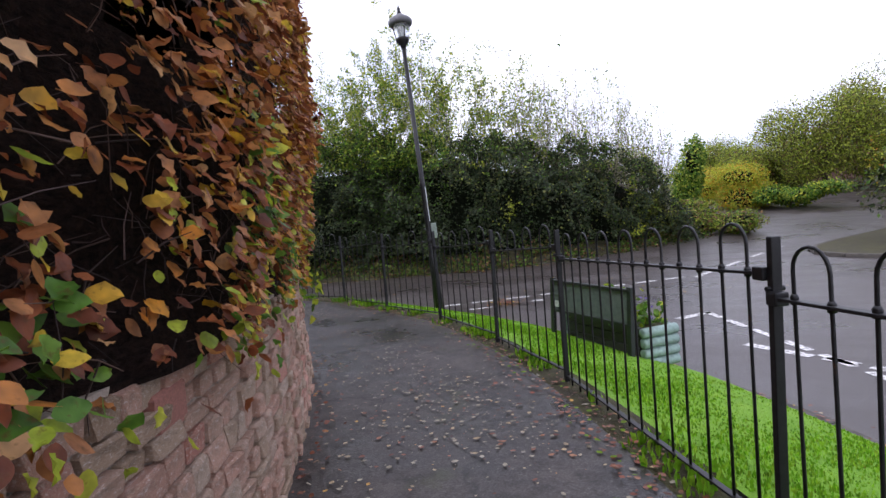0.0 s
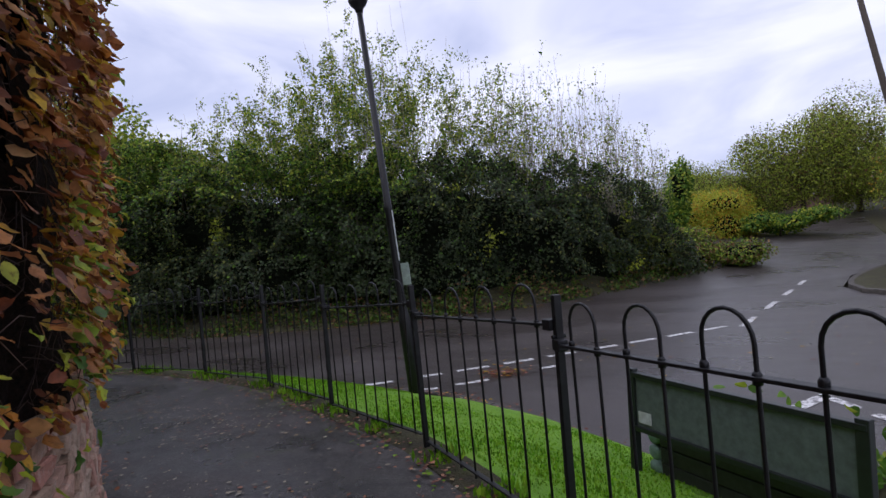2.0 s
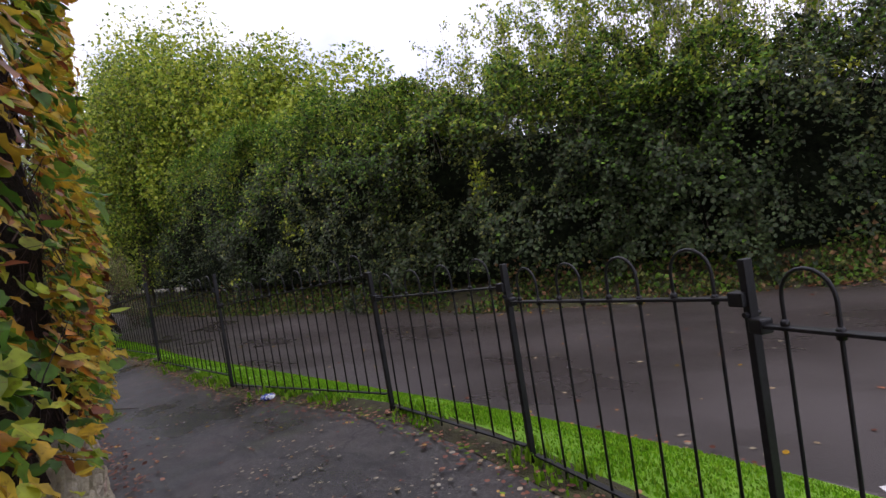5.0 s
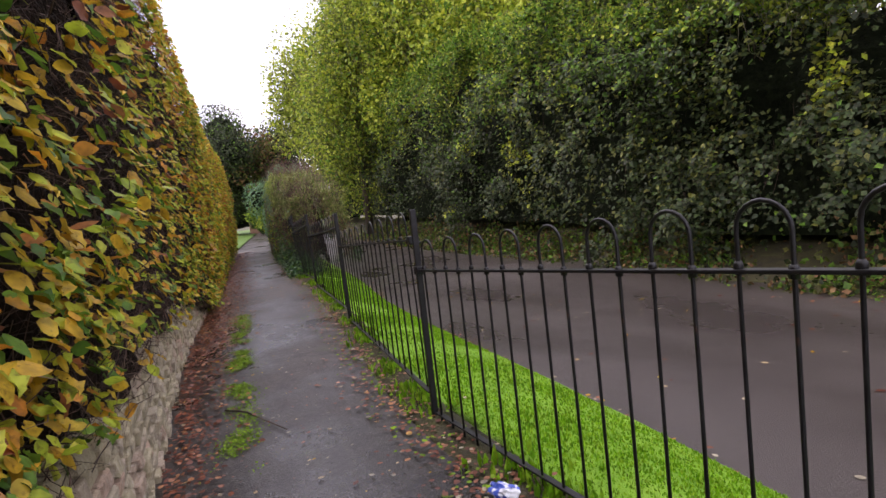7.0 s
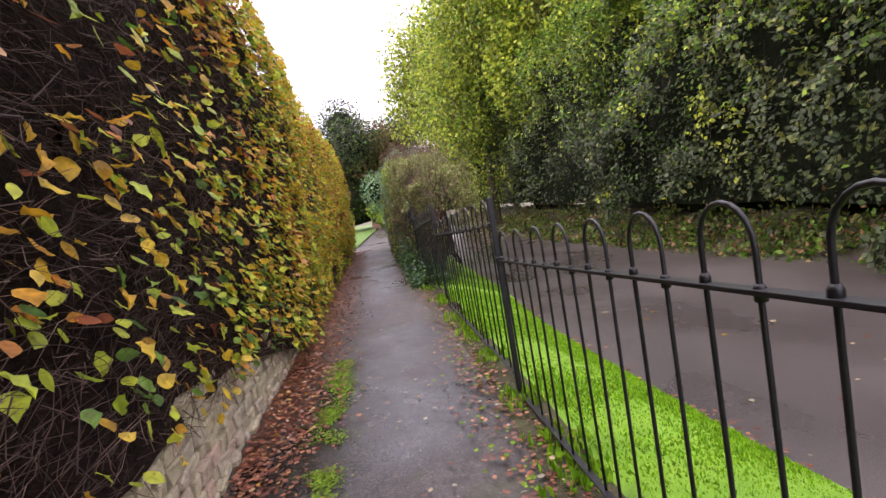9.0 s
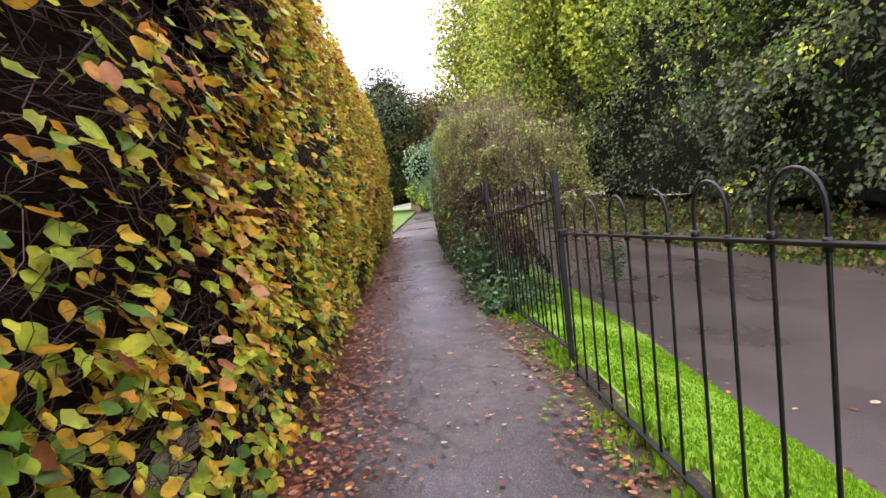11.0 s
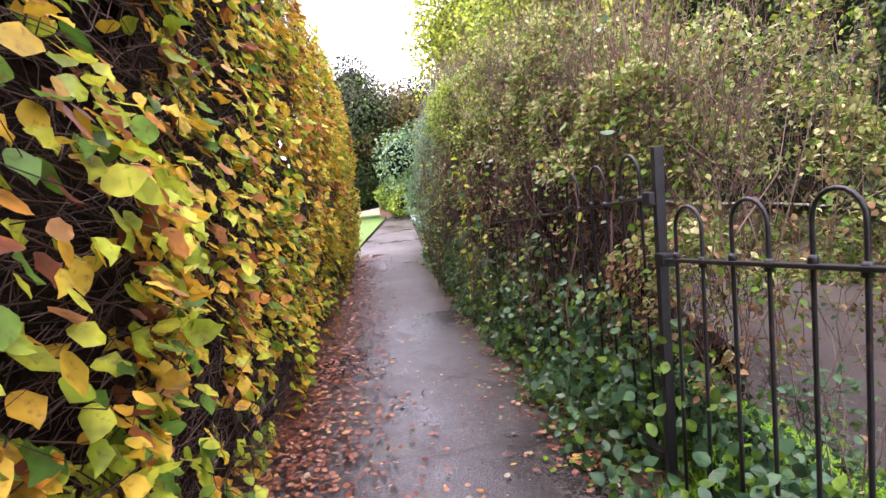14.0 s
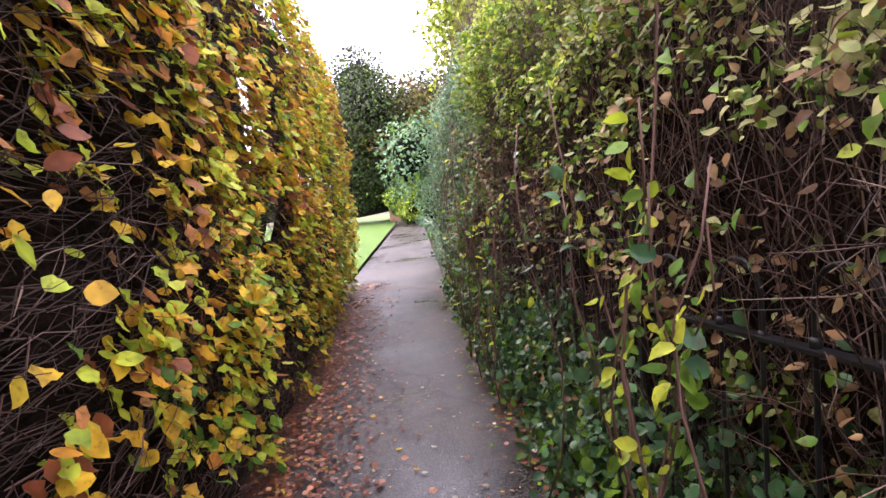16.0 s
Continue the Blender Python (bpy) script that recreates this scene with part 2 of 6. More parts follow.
COPPER = [(0.0, (0.14, 0.036, 0.018)), (0.35, (0.27, 0.075, 0.032)), (0.6, (0.44, 0.18, 0.08)), (0.85, (0.52, 0.19, 0.04)), (1.0, (0.56, 0.31, 0.16))]
GOLD = [(0.0, (0.50, 0.26, 0.025)), (0.4, (0.62, 0.38, 0.04)), (0.7, (0.66, 0.46, 0.06)), (1.0, (0.62, 0.22, 0.03))]
LIME = [(0.0, (0.26, 0.34, 0.03)), (0.5, (0.42, 0.48, 0.05)), (1.0, (0.56, 0.54, 0.07))]
LEAFG = [(0.0, (0.05, 0.12, 0.018)), (0.5, (0.10, 0.21, 0.03)), (1.0, (0.18, 0.31, 0.045))]
# evergreen tones, darkened further to hold the hedgerow's own shade
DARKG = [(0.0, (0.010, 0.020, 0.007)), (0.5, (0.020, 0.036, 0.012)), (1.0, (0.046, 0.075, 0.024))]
OLIVE = [(0.0, (0.08, 0.10, 0.03)), (0.5, (0.13, 0.15, 0.04)), (1.0, (0.20, 0.20, 0.06))]
YGREEN = [(0.0, (0.22, 0.31, 0.035)), (0.5, (0.35, 0.43, 0.055)), (1.0, (0.50, 0.52, 0.09))]
BLUEG = [(0.0, (0.10, 0.20, 0.13)), (0.5, (0.17, 0.31, 0.20)), (1.0, (0.27, 0.42, 0.27))]
RUST = [(0.0, (0.12, 0.06, 0.035)), (0.5, (0.20, 0.10, 0.05)), (1.0, (0.28, 0.17, 0.09))]
PALE = [(0.0, (0.22, 0.18, 0.14)), (0.6, (0.39, 0.33, 0.28)), (1.0, (0.45, 0.30, 0.17))]

copper = leaf_material("copper_beech_leaf", COPPER)
gold = leaf_material("golden_beech_leaf", GOLD)
lime = leaf_material("lime_beech_leaf", LIME)
leaf_green = leaf_material("green_beech_leaf", LEAFG)
dark_leaf = leaf_material("shade_darkened_evergreen_leaf", DARKG, 0.55, 0.08)
ivy_leaf = leaf_material("ivy_leaf", [(0.0, (0.025, 0.07, 0.035)), (0.6, (0.05, 0.12, 0.06)), (1.0, (0.10, 0.20, 0.10))], 0.28, 0.12)
privet_leaf = leaf_material("privet_leaf", [(0.0, (0.15, 0.18, 0.055)), (0.5, (0.29, 0.31, 0.11)), (1.0, (0.52, 0.48, 0.27))], 0.45, 0.35)
olive_leaf = leaf_material("olive_leaf", OLIVE)
ygreen_leaf = leaf_material("yellow_green_leaf", YGREEN, 0.5, 0.4)
blue_leaf = leaf_material("blue_green_leaf", BLUEG, 0.5, 0.3)
rust_leaf = leaf_material("rusty_leaf", RUST, 0.6, 0.2)
litter_mat = leaf_material("fallen_leaf", [(0.0, (0.09, 0.026, 0.018)), (0.4, (0.19, 0.060, 0.040)), (0.75, (0.28, 0.10, 0.065)), (0.95, (0.42, 0.19, 0.11)), (1.0, (0.55, 0.30, 0.06))], 0.4, 0.05)
pale_litter = leaf_material("pale_fallen_leaf", PALE, 0.35, 0.05)
grass_mat = leaf_material("grass_blade", [(0.0, (0.12, 0.30, 0.014)), (0.5, (0.19, 0.41, 0.02)), (1.0, (0.32, 0.50, 0.045))], 0.5, 0.3)
moss_mat = leaf_material("moss", [(0.0, (0.09, 0.17, 0.012)), (1.0, (0.20, 0.32, 0.025))], 0.8, 0.1)
flower_mat = leaf_material("violet_petal", [(0.0, (0.16, 0.08, 0.5)), (1.0, (0.45, 0.35, 0.75))], 0.5, 0.3)


def build_bark(nt, bsdf):
    t = tex(nt, "noise", 14, 6, 0.6, stretch=(1, 1, 0.3))
    nt.links.new(ramp(nt, t.outputs["Fac"], [(0.3, (0.035, 0.024, 0.018)), (0.7, (0.12, 0.09, 0.065))]), bsdf.inputs["Base Color"])
    bsdf.inputs["Roughness"].default_value = 0.85
    bump(nt, bsdf, t.outputs["Fac"], 0.6, 0.02)


bark = material("bark", build_bark)


def build_twig(nt, bsdf):
    g = nt.nodes.new("ShaderNodeNewGeometry").outputs["Random Per Island"]
    nt.links.new(ramp(nt, g, [(0.0, (0.02, 0.010, 0.008)), (0.6, (0.05, 0.026, 0.02)), (1.0, (0.12, 0.07, 0.05))]), bsdf.inputs["Base Color"])
    bsdf.inputs["Roughness"].default_value = 0.8


twig = material("twig", build_twig)


def build_rust_twig(nt, bsdf):
    g = nt.nodes.new("ShaderNodeNewGeometry").outputs["Random Per Island"]
    nt.links.new(ramp(nt, g, [(0.0, (0.05, 0.025, 0.02)), (0.6, (0.13, 0.065, 0.05)), (1.0, (0.24, 0.17, 0.13))]), bsdf.inputs["Base Color"])
    bsdf.inputs["Roughness"].default_value = 0.7


rust_twig = material("reddish_stem", build_rust_twig)


def build_pale_twig(nt, bsdf):
    g = nt.nodes.new("ShaderNodeNewGeometry").outputs["Random Per Island"]
    nt.links.new(ramp(nt, g, [(0.0, (0.18, 0.15, 0.13)), (1.0, (0.42, 0.37, 0.32))]), bsdf.inputs["Base Color"])
    bsdf.inputs["Roughness"].default_value = 0.75


pale_twig = material("pale_twig", build_pale_twig)


# twig brown taken almost to black: the hedge's inner shade is in the colour
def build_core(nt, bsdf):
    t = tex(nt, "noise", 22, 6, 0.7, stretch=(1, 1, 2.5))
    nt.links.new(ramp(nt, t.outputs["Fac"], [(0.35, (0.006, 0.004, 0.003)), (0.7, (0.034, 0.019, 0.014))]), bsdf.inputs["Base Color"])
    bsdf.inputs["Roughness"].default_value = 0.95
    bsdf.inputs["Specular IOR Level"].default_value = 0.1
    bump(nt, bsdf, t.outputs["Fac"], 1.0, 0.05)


core_mat = material("twig_shade_core", build_core)


# near-black green that carries the shade deep inside the foliage
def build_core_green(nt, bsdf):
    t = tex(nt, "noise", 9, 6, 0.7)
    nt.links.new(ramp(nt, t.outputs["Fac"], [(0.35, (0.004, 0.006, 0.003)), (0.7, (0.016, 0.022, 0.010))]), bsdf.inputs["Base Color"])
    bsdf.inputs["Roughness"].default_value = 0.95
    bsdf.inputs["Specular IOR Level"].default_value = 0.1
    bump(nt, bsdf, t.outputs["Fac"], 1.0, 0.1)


core_green = material("foliage_shade_core", build_core_green)


def build_tarmac(nt, bsdf):
    big = tex(nt, "noise", 0.7, 5, 0.6)
    fine = tex(nt, "noise", 90, 3, 0.7)
    grit = tex(nt, "noise", 32, 4, 0.75)
    stones = tex(nt, "voronoi", 130)
    col = ramp(nt, big.outputs["Fac"], [(0.34, (0.015, 0.012, 0.010)), (0.5, (0.038, 0.031, 0.026)), (0.68, (0.088, 0.072, 0.061))])
    col = mix(nt, scalar(nt, fine.outputs["Fac"], 0.0, 0.7, 0.48, 0.72), col, (0.17, 0.155, 0.15))
    blot = tex(nt, "noise", 7.0, 5, 0.7)
    col = mix(nt, scalar(nt, blot.outputs["Fac"], 0.0, 0.75, 0.42, 0.68), col, (0.016, 0.013, 0.012))
    col = mix(nt, scalar(nt, grit.outputs["Fac"], 0.0, 0.55, 0.54, 0.72), col, (0.15, 0.135, 0.125))
    col = mix(nt, scalar(nt, grit.outputs["Fac"], 0.7, 0.0, 0.30, 0.44), col, (0.012, 0.010, 0.010))
    moss = tex(nt, "noise", 1.3, 6, 0.65)
    col = mix(nt, scalar(nt, moss.outputs["Fac"], 0.0, 0.75, 0.60, 0.74), col, (0.055, 0.065, 0.018))
    warp = tex(nt, "noise", 2.5, 4, 0.6)
    shift = nt.nodes.new("ShaderNodeMix")
    shift.data_type = "RGBA"
    shift.blend_type = "ADD"
    shift.inputs[0].default_value = 0.35
    c = nt.nodes.new("ShaderNodeTexCoord")
    nt.links.new(c.outputs["Object"], shift.inputs[6])
    nt.links.new(warp.outputs["Color"], shift.inputs[7])
    crack = nt.nodes.new("ShaderNodeTexVoronoi")
    crack.feature = "DISTANCE_TO_EDGE"
    crack.inputs["Scale"].default_value = 0.75
    nt.links.new(shift.outputs[2], crack.inputs["Vector"])
    col = mix(nt, scalar(nt, crack.outputs["Distance"], 0.75, 0.0, 0.0, 0.012), col, (0.012, 0.010, 0.009))
    nt.links.new(col, bsdf.inputs["Base Color"])
    nt.links.new(scalar(nt, big.outputs["Fac"], 0.22, 0.56, 0.38, 0.58), bsdf.inputs["Roughness"])
    bsdf.inputs["Specular IOR Level"].default_value = 0.4
    bump(nt, bsdf, stones.outputs["Distance"], 0.25, 0.005)


tarmac = material("wet_path_tarmac", build_tarmac)


def build_road(nt, bsdf):
    big = tex(nt, "noise", 0.35, 5, 0.6, stretch=(1, 1.8, 1))
    fine = tex(nt, "noise", 70, 3, 0.7)
    stones = tex(nt, "voronoi", 110)
    col = ramp(nt, big.outputs["Fac"], [(0.3, (0.042, 0.034, 0.032)), (0.6, (0.062, 0.051, 0.047)), (0.8, (0.078, 0.065, 0.060))])
    col = mix(nt, scalar(nt, fine.outputs["Fac"], 0.0, 0.4, 0.5, 0.75), col, (0.15, 0.135, 0.13))
    nt.links.new(col, bsdf.inputs["Base Color"])
    nt.links.new(scalar(nt, big.outputs["Fac"], 0.24, 0.48, 0.35, 0.65), bsdf.inputs["Roughness"])
    bump(nt, bsdf, stones.outputs["Distance"], 0.3, 0.006)


road_mat = material("wet_road_tarmac", build_road)


def build_soil(nt, bsdf):
    a = tex(nt, "noise", 6, 6, 0.65)
    b = tex(nt, "noise", 60, 3, 0.6)
    col = ramp(nt, a.outputs["Fac"], [(0.3, (0.03, 0.022, 0.015)), (0.55, (0.06, 0.055, 0.02)), (0.75, (0.09, 0.11, 0.03))])
    nt.links.new(col, bsdf.inputs["Base Color"])
    bsdf.inputs["Roughness"].default_value = 0.9
    bump(nt, bsdf, b.outputs["Fac"], 0.8, 0.02)


soil = material("damp_earth", build_soil)


def build_turf(nt, bsdf):
    a = tex(nt, "noise", 3, 6, 0.6)
    b = tex(nt, "noise", 140, 3, 0.7)
    col = ramp(nt, a.outputs["Fac"], [(0.25, (0.13, 0.31, 0.014)), (0.55, (0.19, 0.40, 0.018)), (0.8, (0.27, 0.45, 0.035))])
    col = mix(nt, scalar(nt, b.outputs["Fac"], 0.0, 0.6, 0.45, 0.7), col, (0.06, 0.16, 0.01))
    nt.links.new(col, bsdf.inputs["Base Color"])
    bsdf.inputs["Roughness"].default_value = 0.85
    bump(nt, bsdf, b.outputs["Fac"], 0.8, 0.015)


turf = material("mown_turf", build_turf)


def build_lawn(nt, bsdf):
    a = tex(nt, "noise", 2, 6, 0.6)
    b = tex(nt, "noise", 60, 3, 0.7)
    col = ramp(nt, a.outputs["Fac"], [(0.25, (0.05, 0.12, 0.012)), (0.55, (0.08, 0.17, 0.015)), (0.8, (0.12, 0.20, 0.025))])
    col = mix(nt, scalar(nt, b.outputs["Fac"], 0.0, 0.6, 0.45, 0.7), col, (0.04, 0.09, 0.01))
    nt.links.new(col, bsdf.inputs["Base Color"])
    bsdf.inputs["Roughness"].default_value = 0.9
    bump(nt, bsdf, b.outputs["Fac"], 0.8, 0.02)


lawn_mat = material("rough_lawn", build_lawn)


def build_stone(nt, bsdf):
    r = nt.nodes.new("ShaderNodeObjectInfo").outputs["Random"]
    base = ramp(nt, r, [(0.0, (0.32, 0.21, 0.13)), (0.3, (0.40, 0.28, 0.19)), (0.55, (0.44, 0.23, 0.16)), (0.75, (0.46, 0.27, 0.19)), (0.9, (0.44, 0.33, 0.24)), (1.0, (0.42, 0.16, 0.11))])
    a = tex(nt, "noise", 2.6, 6, 0.7)
    b = tex(nt, "noise", 9.0, 7, 0.8)
    g = tex(nt, "noise", 34, 5, 0.75)
    col = mix(nt, scalar(nt, a.outputs["Fac"], 0.0, 0.6, 0.46, 0.70), base, (0.13, 0.105, 0.07))
    col = mix(nt, scalar(nt, b.outputs["Fac"], 0.0, 0.85, 0.52, 0.66), col, (0.66, 0.57, 0.49))
    col = mix(nt, scalar(nt, g.outputs["Fac"], 0.0, 0.7, 0.52, 0.68), col, (0.10, 0.07, 0.05))
    nt.links.new(col, bsdf.inputs["Base Color"])
    bsdf.inputs["Roughness"].default_value = 0.75
    bump(nt, bsdf, b.outputs["Fac"], 0.9, 0.012)


stone_mat = material("weathered_sandstone", build_stone)


def build_stone_rest(nt, bsdf, tones=((0.36, 0.31, 0.20), (0.48, 0.42, 0.28), (0.42, 0.36, 0.27), (0.50, 0.35, 0.26))):
    r = nt.nodes.new("ShaderNodeNewGeometry").outputs["Random Per Island"]
    base = ramp(nt, r, list(zip((0.0, 0.4, 0.8, 1.0), tones)))
    a = tex(nt, "noise", 9, 6, 0.7)
    b = tex(nt, "noise", 48, 5, 0.7)
    lime_bloom = tex(nt, "noise", 21, 6, 0.75)
    col = mix(nt, scalar(nt, a.outputs["Fac"], 0.0, 0.7, 0.46, 0.74), base, (0.11, 0.095, 0.06))
    col = mix(nt, scalar(nt, lime_bloom.outputs["Fac"], 0.0, 0.7, 0.55, 0.70), col, (0.62, 0.54, 0.46))
    col = mix(nt, scalar(nt, b.outputs["Fac"], 0.0, 0.6, 0.55, 0.72), col, (0.09, 0.07, 0.05))
    nt.links.new(col, bsdf.inputs["Base Color"])
    bsdf.inputs["Roughness"].default_value = 0.8
    bump(nt, bsdf, b.outputs["Fac"], 0.9, 0.02)


stone_rest = material("weathered_sandstone_rubble", build_stone_rest)
stone_pink = material("pinkish_sandstone_rubble", lambda nt, bsdf: build_stone_rest(nt, bsdf, ((0.42, 0.27, 0.18), (0.52, 0.37, 0.27), (0.54, 0.30, 0.22), (0.50, 0.22, 0.16))))


def build_mortar(nt, bsdf):
    a = tex(nt, "noise", 30, 6, 0.7)
    nt.links.new(ramp(nt, a.outputs["Fac"], [(0.3, (0.16, 0.13, 0.10)), (0.7, (0.46, 0.38, 0.31))]), bsdf.inputs["Base Color"])
    bsdf.inputs["Roughness"].default_value = 0.95
    bump(nt, bsdf, a.outputs["Fac"], 0.8, 0.02)


mortar = material("dirty_mortar", build_mortar)


def build_iron(nt, bsdf):
    a = tex(nt, "noise", 35, 5, 0.7)
    b = tex(nt, "noise", 5, 5, 0.7)
    col = ramp(nt, a.outputs["Fac"], [(0.35, (0.006, 0.006, 0.007)), (0.7, (0.016, 0.016, 0.018))])
    col = mix(nt, scalar(nt, b.outputs["Fac"], 0.0, 0.8, 0.66, 0.74), col, (0.11, 0.045, 0.022))
    nt.links.new(col, bsdf.inputs["Base Color"])
    bsdf.inputs["Roughness"].default_value = 0.42
    bsdf.inputs["Specular IOR Level"].default_value = 0.35
    bump(nt, bsdf, a.outputs["Fac"], 0.35, 0.003)


iron = material("wet_black_painted_iron", build_iron)


def plain(name, col, rough=0.6, metal=0.0, vary=0.25, scale=20):
    def build(nt, bsdf):
        a = tex(nt, "noise", scale, 5, 0.65)
        lo = tuple(c * (1 - vary) for c in col)
        hi = tuple(min(1, c * (1 + vary)) for c in col)
        nt.links.new(ramp(nt, a.outputs["Fac"], [(0.35, lo), (0.7, hi)]), bsdf.inputs["Base Color"])
        bsdf.inputs["Roughness"].default_value = rough
        bsdf.inputs["Metallic"].default_value = metal
        bump(nt, bsdf, a.outputs["Fac"], 0.2, 0.004)
    return material(name, build)


sign_grey = plain("dull_grey_sign_back", (0.11, 0.135, 0.13), 0.45)
plate_grey = plain("pale_grey_green_plate", (0.28, 0.34, 0.31), 0.5)
sign_dark = plain("dark_green_frame_paint", (0.015, 0.02, 0.018), 0.4)
log_green = plain("pale_green_painted_log", (0.24, 0.34, 0.30), 0.55)
plank_dark = plain("dark_stained_board", (0.045, 0.048, 0.042), 0.7)
concrete = plain("kerb_concrete", (0.095, 0.085, 0.075), 0.85, vary=0.45, scale=9)
white_metal = plain("weathered_white_plastic", (0.55, 0.57, 0.58), 0.5)
brick_red = plain("red_sandstone_block", (0.27, 0.115, 0.085), 0.8)
house_wall = plain("far_brick_wall", (0.22, 0.13, 0.10), 0.85, scale=4)
roof_slate = plain("pale_wet_slate", (0.36, 0.38, 0.42), 0.35, scale=3)
wood_pole = plain("weathered_pole_wood", (0.07, 0.055, 0.045), 0.8)


def build_paint(nt, bsdf):
    a = tex(nt, "noise", 16, 6, 0.75)
    nt.links.new(ramp(nt, a.outputs["Fac"], [(0.42, (0.16, 0.15, 0.145)), (0.52, (0.72, 0.71, 0.69))]), bsdf.inputs["Base Color"])
    bsdf.inputs["Roughness"].default_value = 0.5


road_paint = material("worn_white_road_paint", build_paint)


def build_glass(nt, bsdf):
    bsdf.inputs["Base Color"].default_value = (0.92, 0.95, 0.96, 1)
    bsdf.inputs["Roughness"].default_value = 0.08
    bsdf.inputs["Transmission Weight"].default_value = 0.9


lamp_glass = material("lantern_glass", build_glass)

# ---- plan lines ----
POSTS = [(5.95, -4.0), (5.5, -1.9), (4.95, 0.25), (4.10, 2.22), (3.16, 3.98), (2.37, 5.10), (1.38, 6.21), (0.28, 7.00), (-0.85, 7.77), (-2.085, 8.295), (-3.52, 8.645),
         (-5.98, 8.66), (-8.98, 9.10), (-12.22, 9.545), (-14.64, 9.787), (-17.3, 10.12), (-20.0, 10.5), (-22.7, 10.9)]
FENCE = Line(POSTS)
WALL = Line([(4.6, -6.5), (3.7, -3.0), (3.2, -1.0), (2.72, 0.8), (2.17, 2.15), (1.5, 3.35), (0.75, 4.4), (-0.40, 5.38), (-1.75, 6.13), (-3.35, 6.72), (-4.8, 7.08),
             (-6.3, 7.22), (-8.8, 7.42), (-11.3, 7.76), (-15.2, 8.20), (-19.6, 8.83), (-24.0, 9.45)])
KERB = Line([(7.6, -6.0), (6.9, -2.0), (6.2, 1.5), (5.05, 4.3), (4.36, 5.44), (2.6, 7.5), (0.7, 9.05), (-0.6, 9.4), (-2.3, 9.7), (-5.0, 10.0), (-6.8, 10.2), (-9.45, 10.35),
             (-12.4, 10.68), (-14.4, 11.1), (-18.0, 11.6), (-24.0, 12.4), (-40.0, 14.6)])
FAR = Line([(-60.0, 20.5), (-40.0, 17.4), (-24.0, 15.3), (-17.5, 14.55), (-11.0, 14.1), (-8.8, 14.0), (-6.2, 14.25), (-2.6, 15.3), (0.4, 16.6), (3.1, 18.7), (5.4, 20.9), (7.2, 22.9)])
ROAD_Z = -0.50


def strip(name, a, b, za, zb, mat, rows=6, lift=None, n=160):
    """A sheet between two plan lines, given as arrays of points, with heights at both rims."""
    verts, faces = [], []
    for i in range(n):
        for j in range(rows + 1):
            t = j / rows
            x, y = a[i] * (1 - t) + b[i] * t
            z = za * (1 - t) + zb * t + (lift(x, y, t) if lift else 0)
            verts.append((x, y, z))
    for i in range(n - 1):
        for j in range(rows):
            k = i * (rows + 1) + j
            faces.append((k, k + rows + 1, k + rows + 2, k + 1))
    return mesh_of(name, verts, faces, mat, smooth=True)


def even(line, n, s0=0.0, s1=None):
    return line.at(np.linspace(s0, line.length if s1 is None else s1, n))


# ---- ground ----
def ground_sheet():
    xs = np.concatenate([np.linspace(-900, -80, 14), np.linspace(-70, 60, 90), np.linspace(75, 900, 14)])
    ys = np.concatenate([np.linspace(-900, -40, 12), np.linspace(-30, 110, 90), np.linspace(130, 900, 14)])
    verts, faces = [], []
    for y in ys:
        for x in xs:
            z = -0.62
            if x > 4 and y > 24:
                z += min(5.0, 0.085 * (y - 24) * min(1, (x - 4) / 6))
            if y < 6 and x < 3:
                z = -0.25
            verts.append((x, y, z))
    w = len(xs)
    for j in range(len(ys) - 1):
        for i in range(w - 1):
            k = j * w + i
            faces.append((k, k + 1, k + w + 1, k + w))
    return piece("ground", mesh_of("ground", verts, faces, soil, smooth=True))


tagged(ground_sheet(), "damp brown earth with rough grass", "ground", kind="structure")

N = 200
path_edge_l = even(WALL, N) - 0.10 * WALL.right(np.linspace(0, WALL.length, N))
near_fence = []
for p in path_edge_l:
    d = np.linalg.norm(FENCE.p - p, axis=1)
    near_fence.append(FENCE.p[int(np.argmin(d))])
near_fence = np.array(near_fence)


def soften(rows, w=9):
    """A running mean along a rim."""
    pad = np.concatenate([np.repeat(rows[:1], w, 0), rows, np.repeat(rows[-1:], w, 0)])
    return np.stack([np.convolve(pad[:, k], np.ones(2 * w + 1) / (2 * w + 1), 'valid') for k in (0, 1)], 1)


inward = path_edge_l - near_fence
inward /= np.linalg.norm(inward, axis=1, keepdims=True)
path_edge_r = near_fence + inward * 0.14
path_me = strip("path", path_edge_l, path_edge_r, 0.0, 0.0, tarmac, 6, lambda x, y, t: 0.012 * noise.noise(Vector((x * 0.9, y * 0.9, 0))), N)
tagged(piece("path", path_me), "dark wet worn tarmac footpath with stuck leaves", "path", kind="structure")
far_l = np.array([(-24.0 - 3.0 * i, 9.5 + 0.58 * i) for i in range(14)])
far_r = np.array([(-22.7 - 3.0 * i, 10.72 + 0.54 * i) for i in range(14)])
tagged(piece("path", strip("path_far", far_l, far_r, 0.002, 0.002, tarmac, 2, None, 14)), "wet grey tarmac path running on past the lawn", "path", kind="structure")

# earth and edging between the path and the railings, then the grass bank down to the road
edge_out = near_fence - inward * 0.10
tagged(piece("soil_strip", strip("soil_strip", path_edge_r, edge_out, -0.003, 0.012, soil, 2, lambda x, y, t: 0.012 * noise.noise(Vector((x * 5, y * 5, 0))), N)),
       "leaf-strewn earth strip under the railings", "soil", kind="structure")
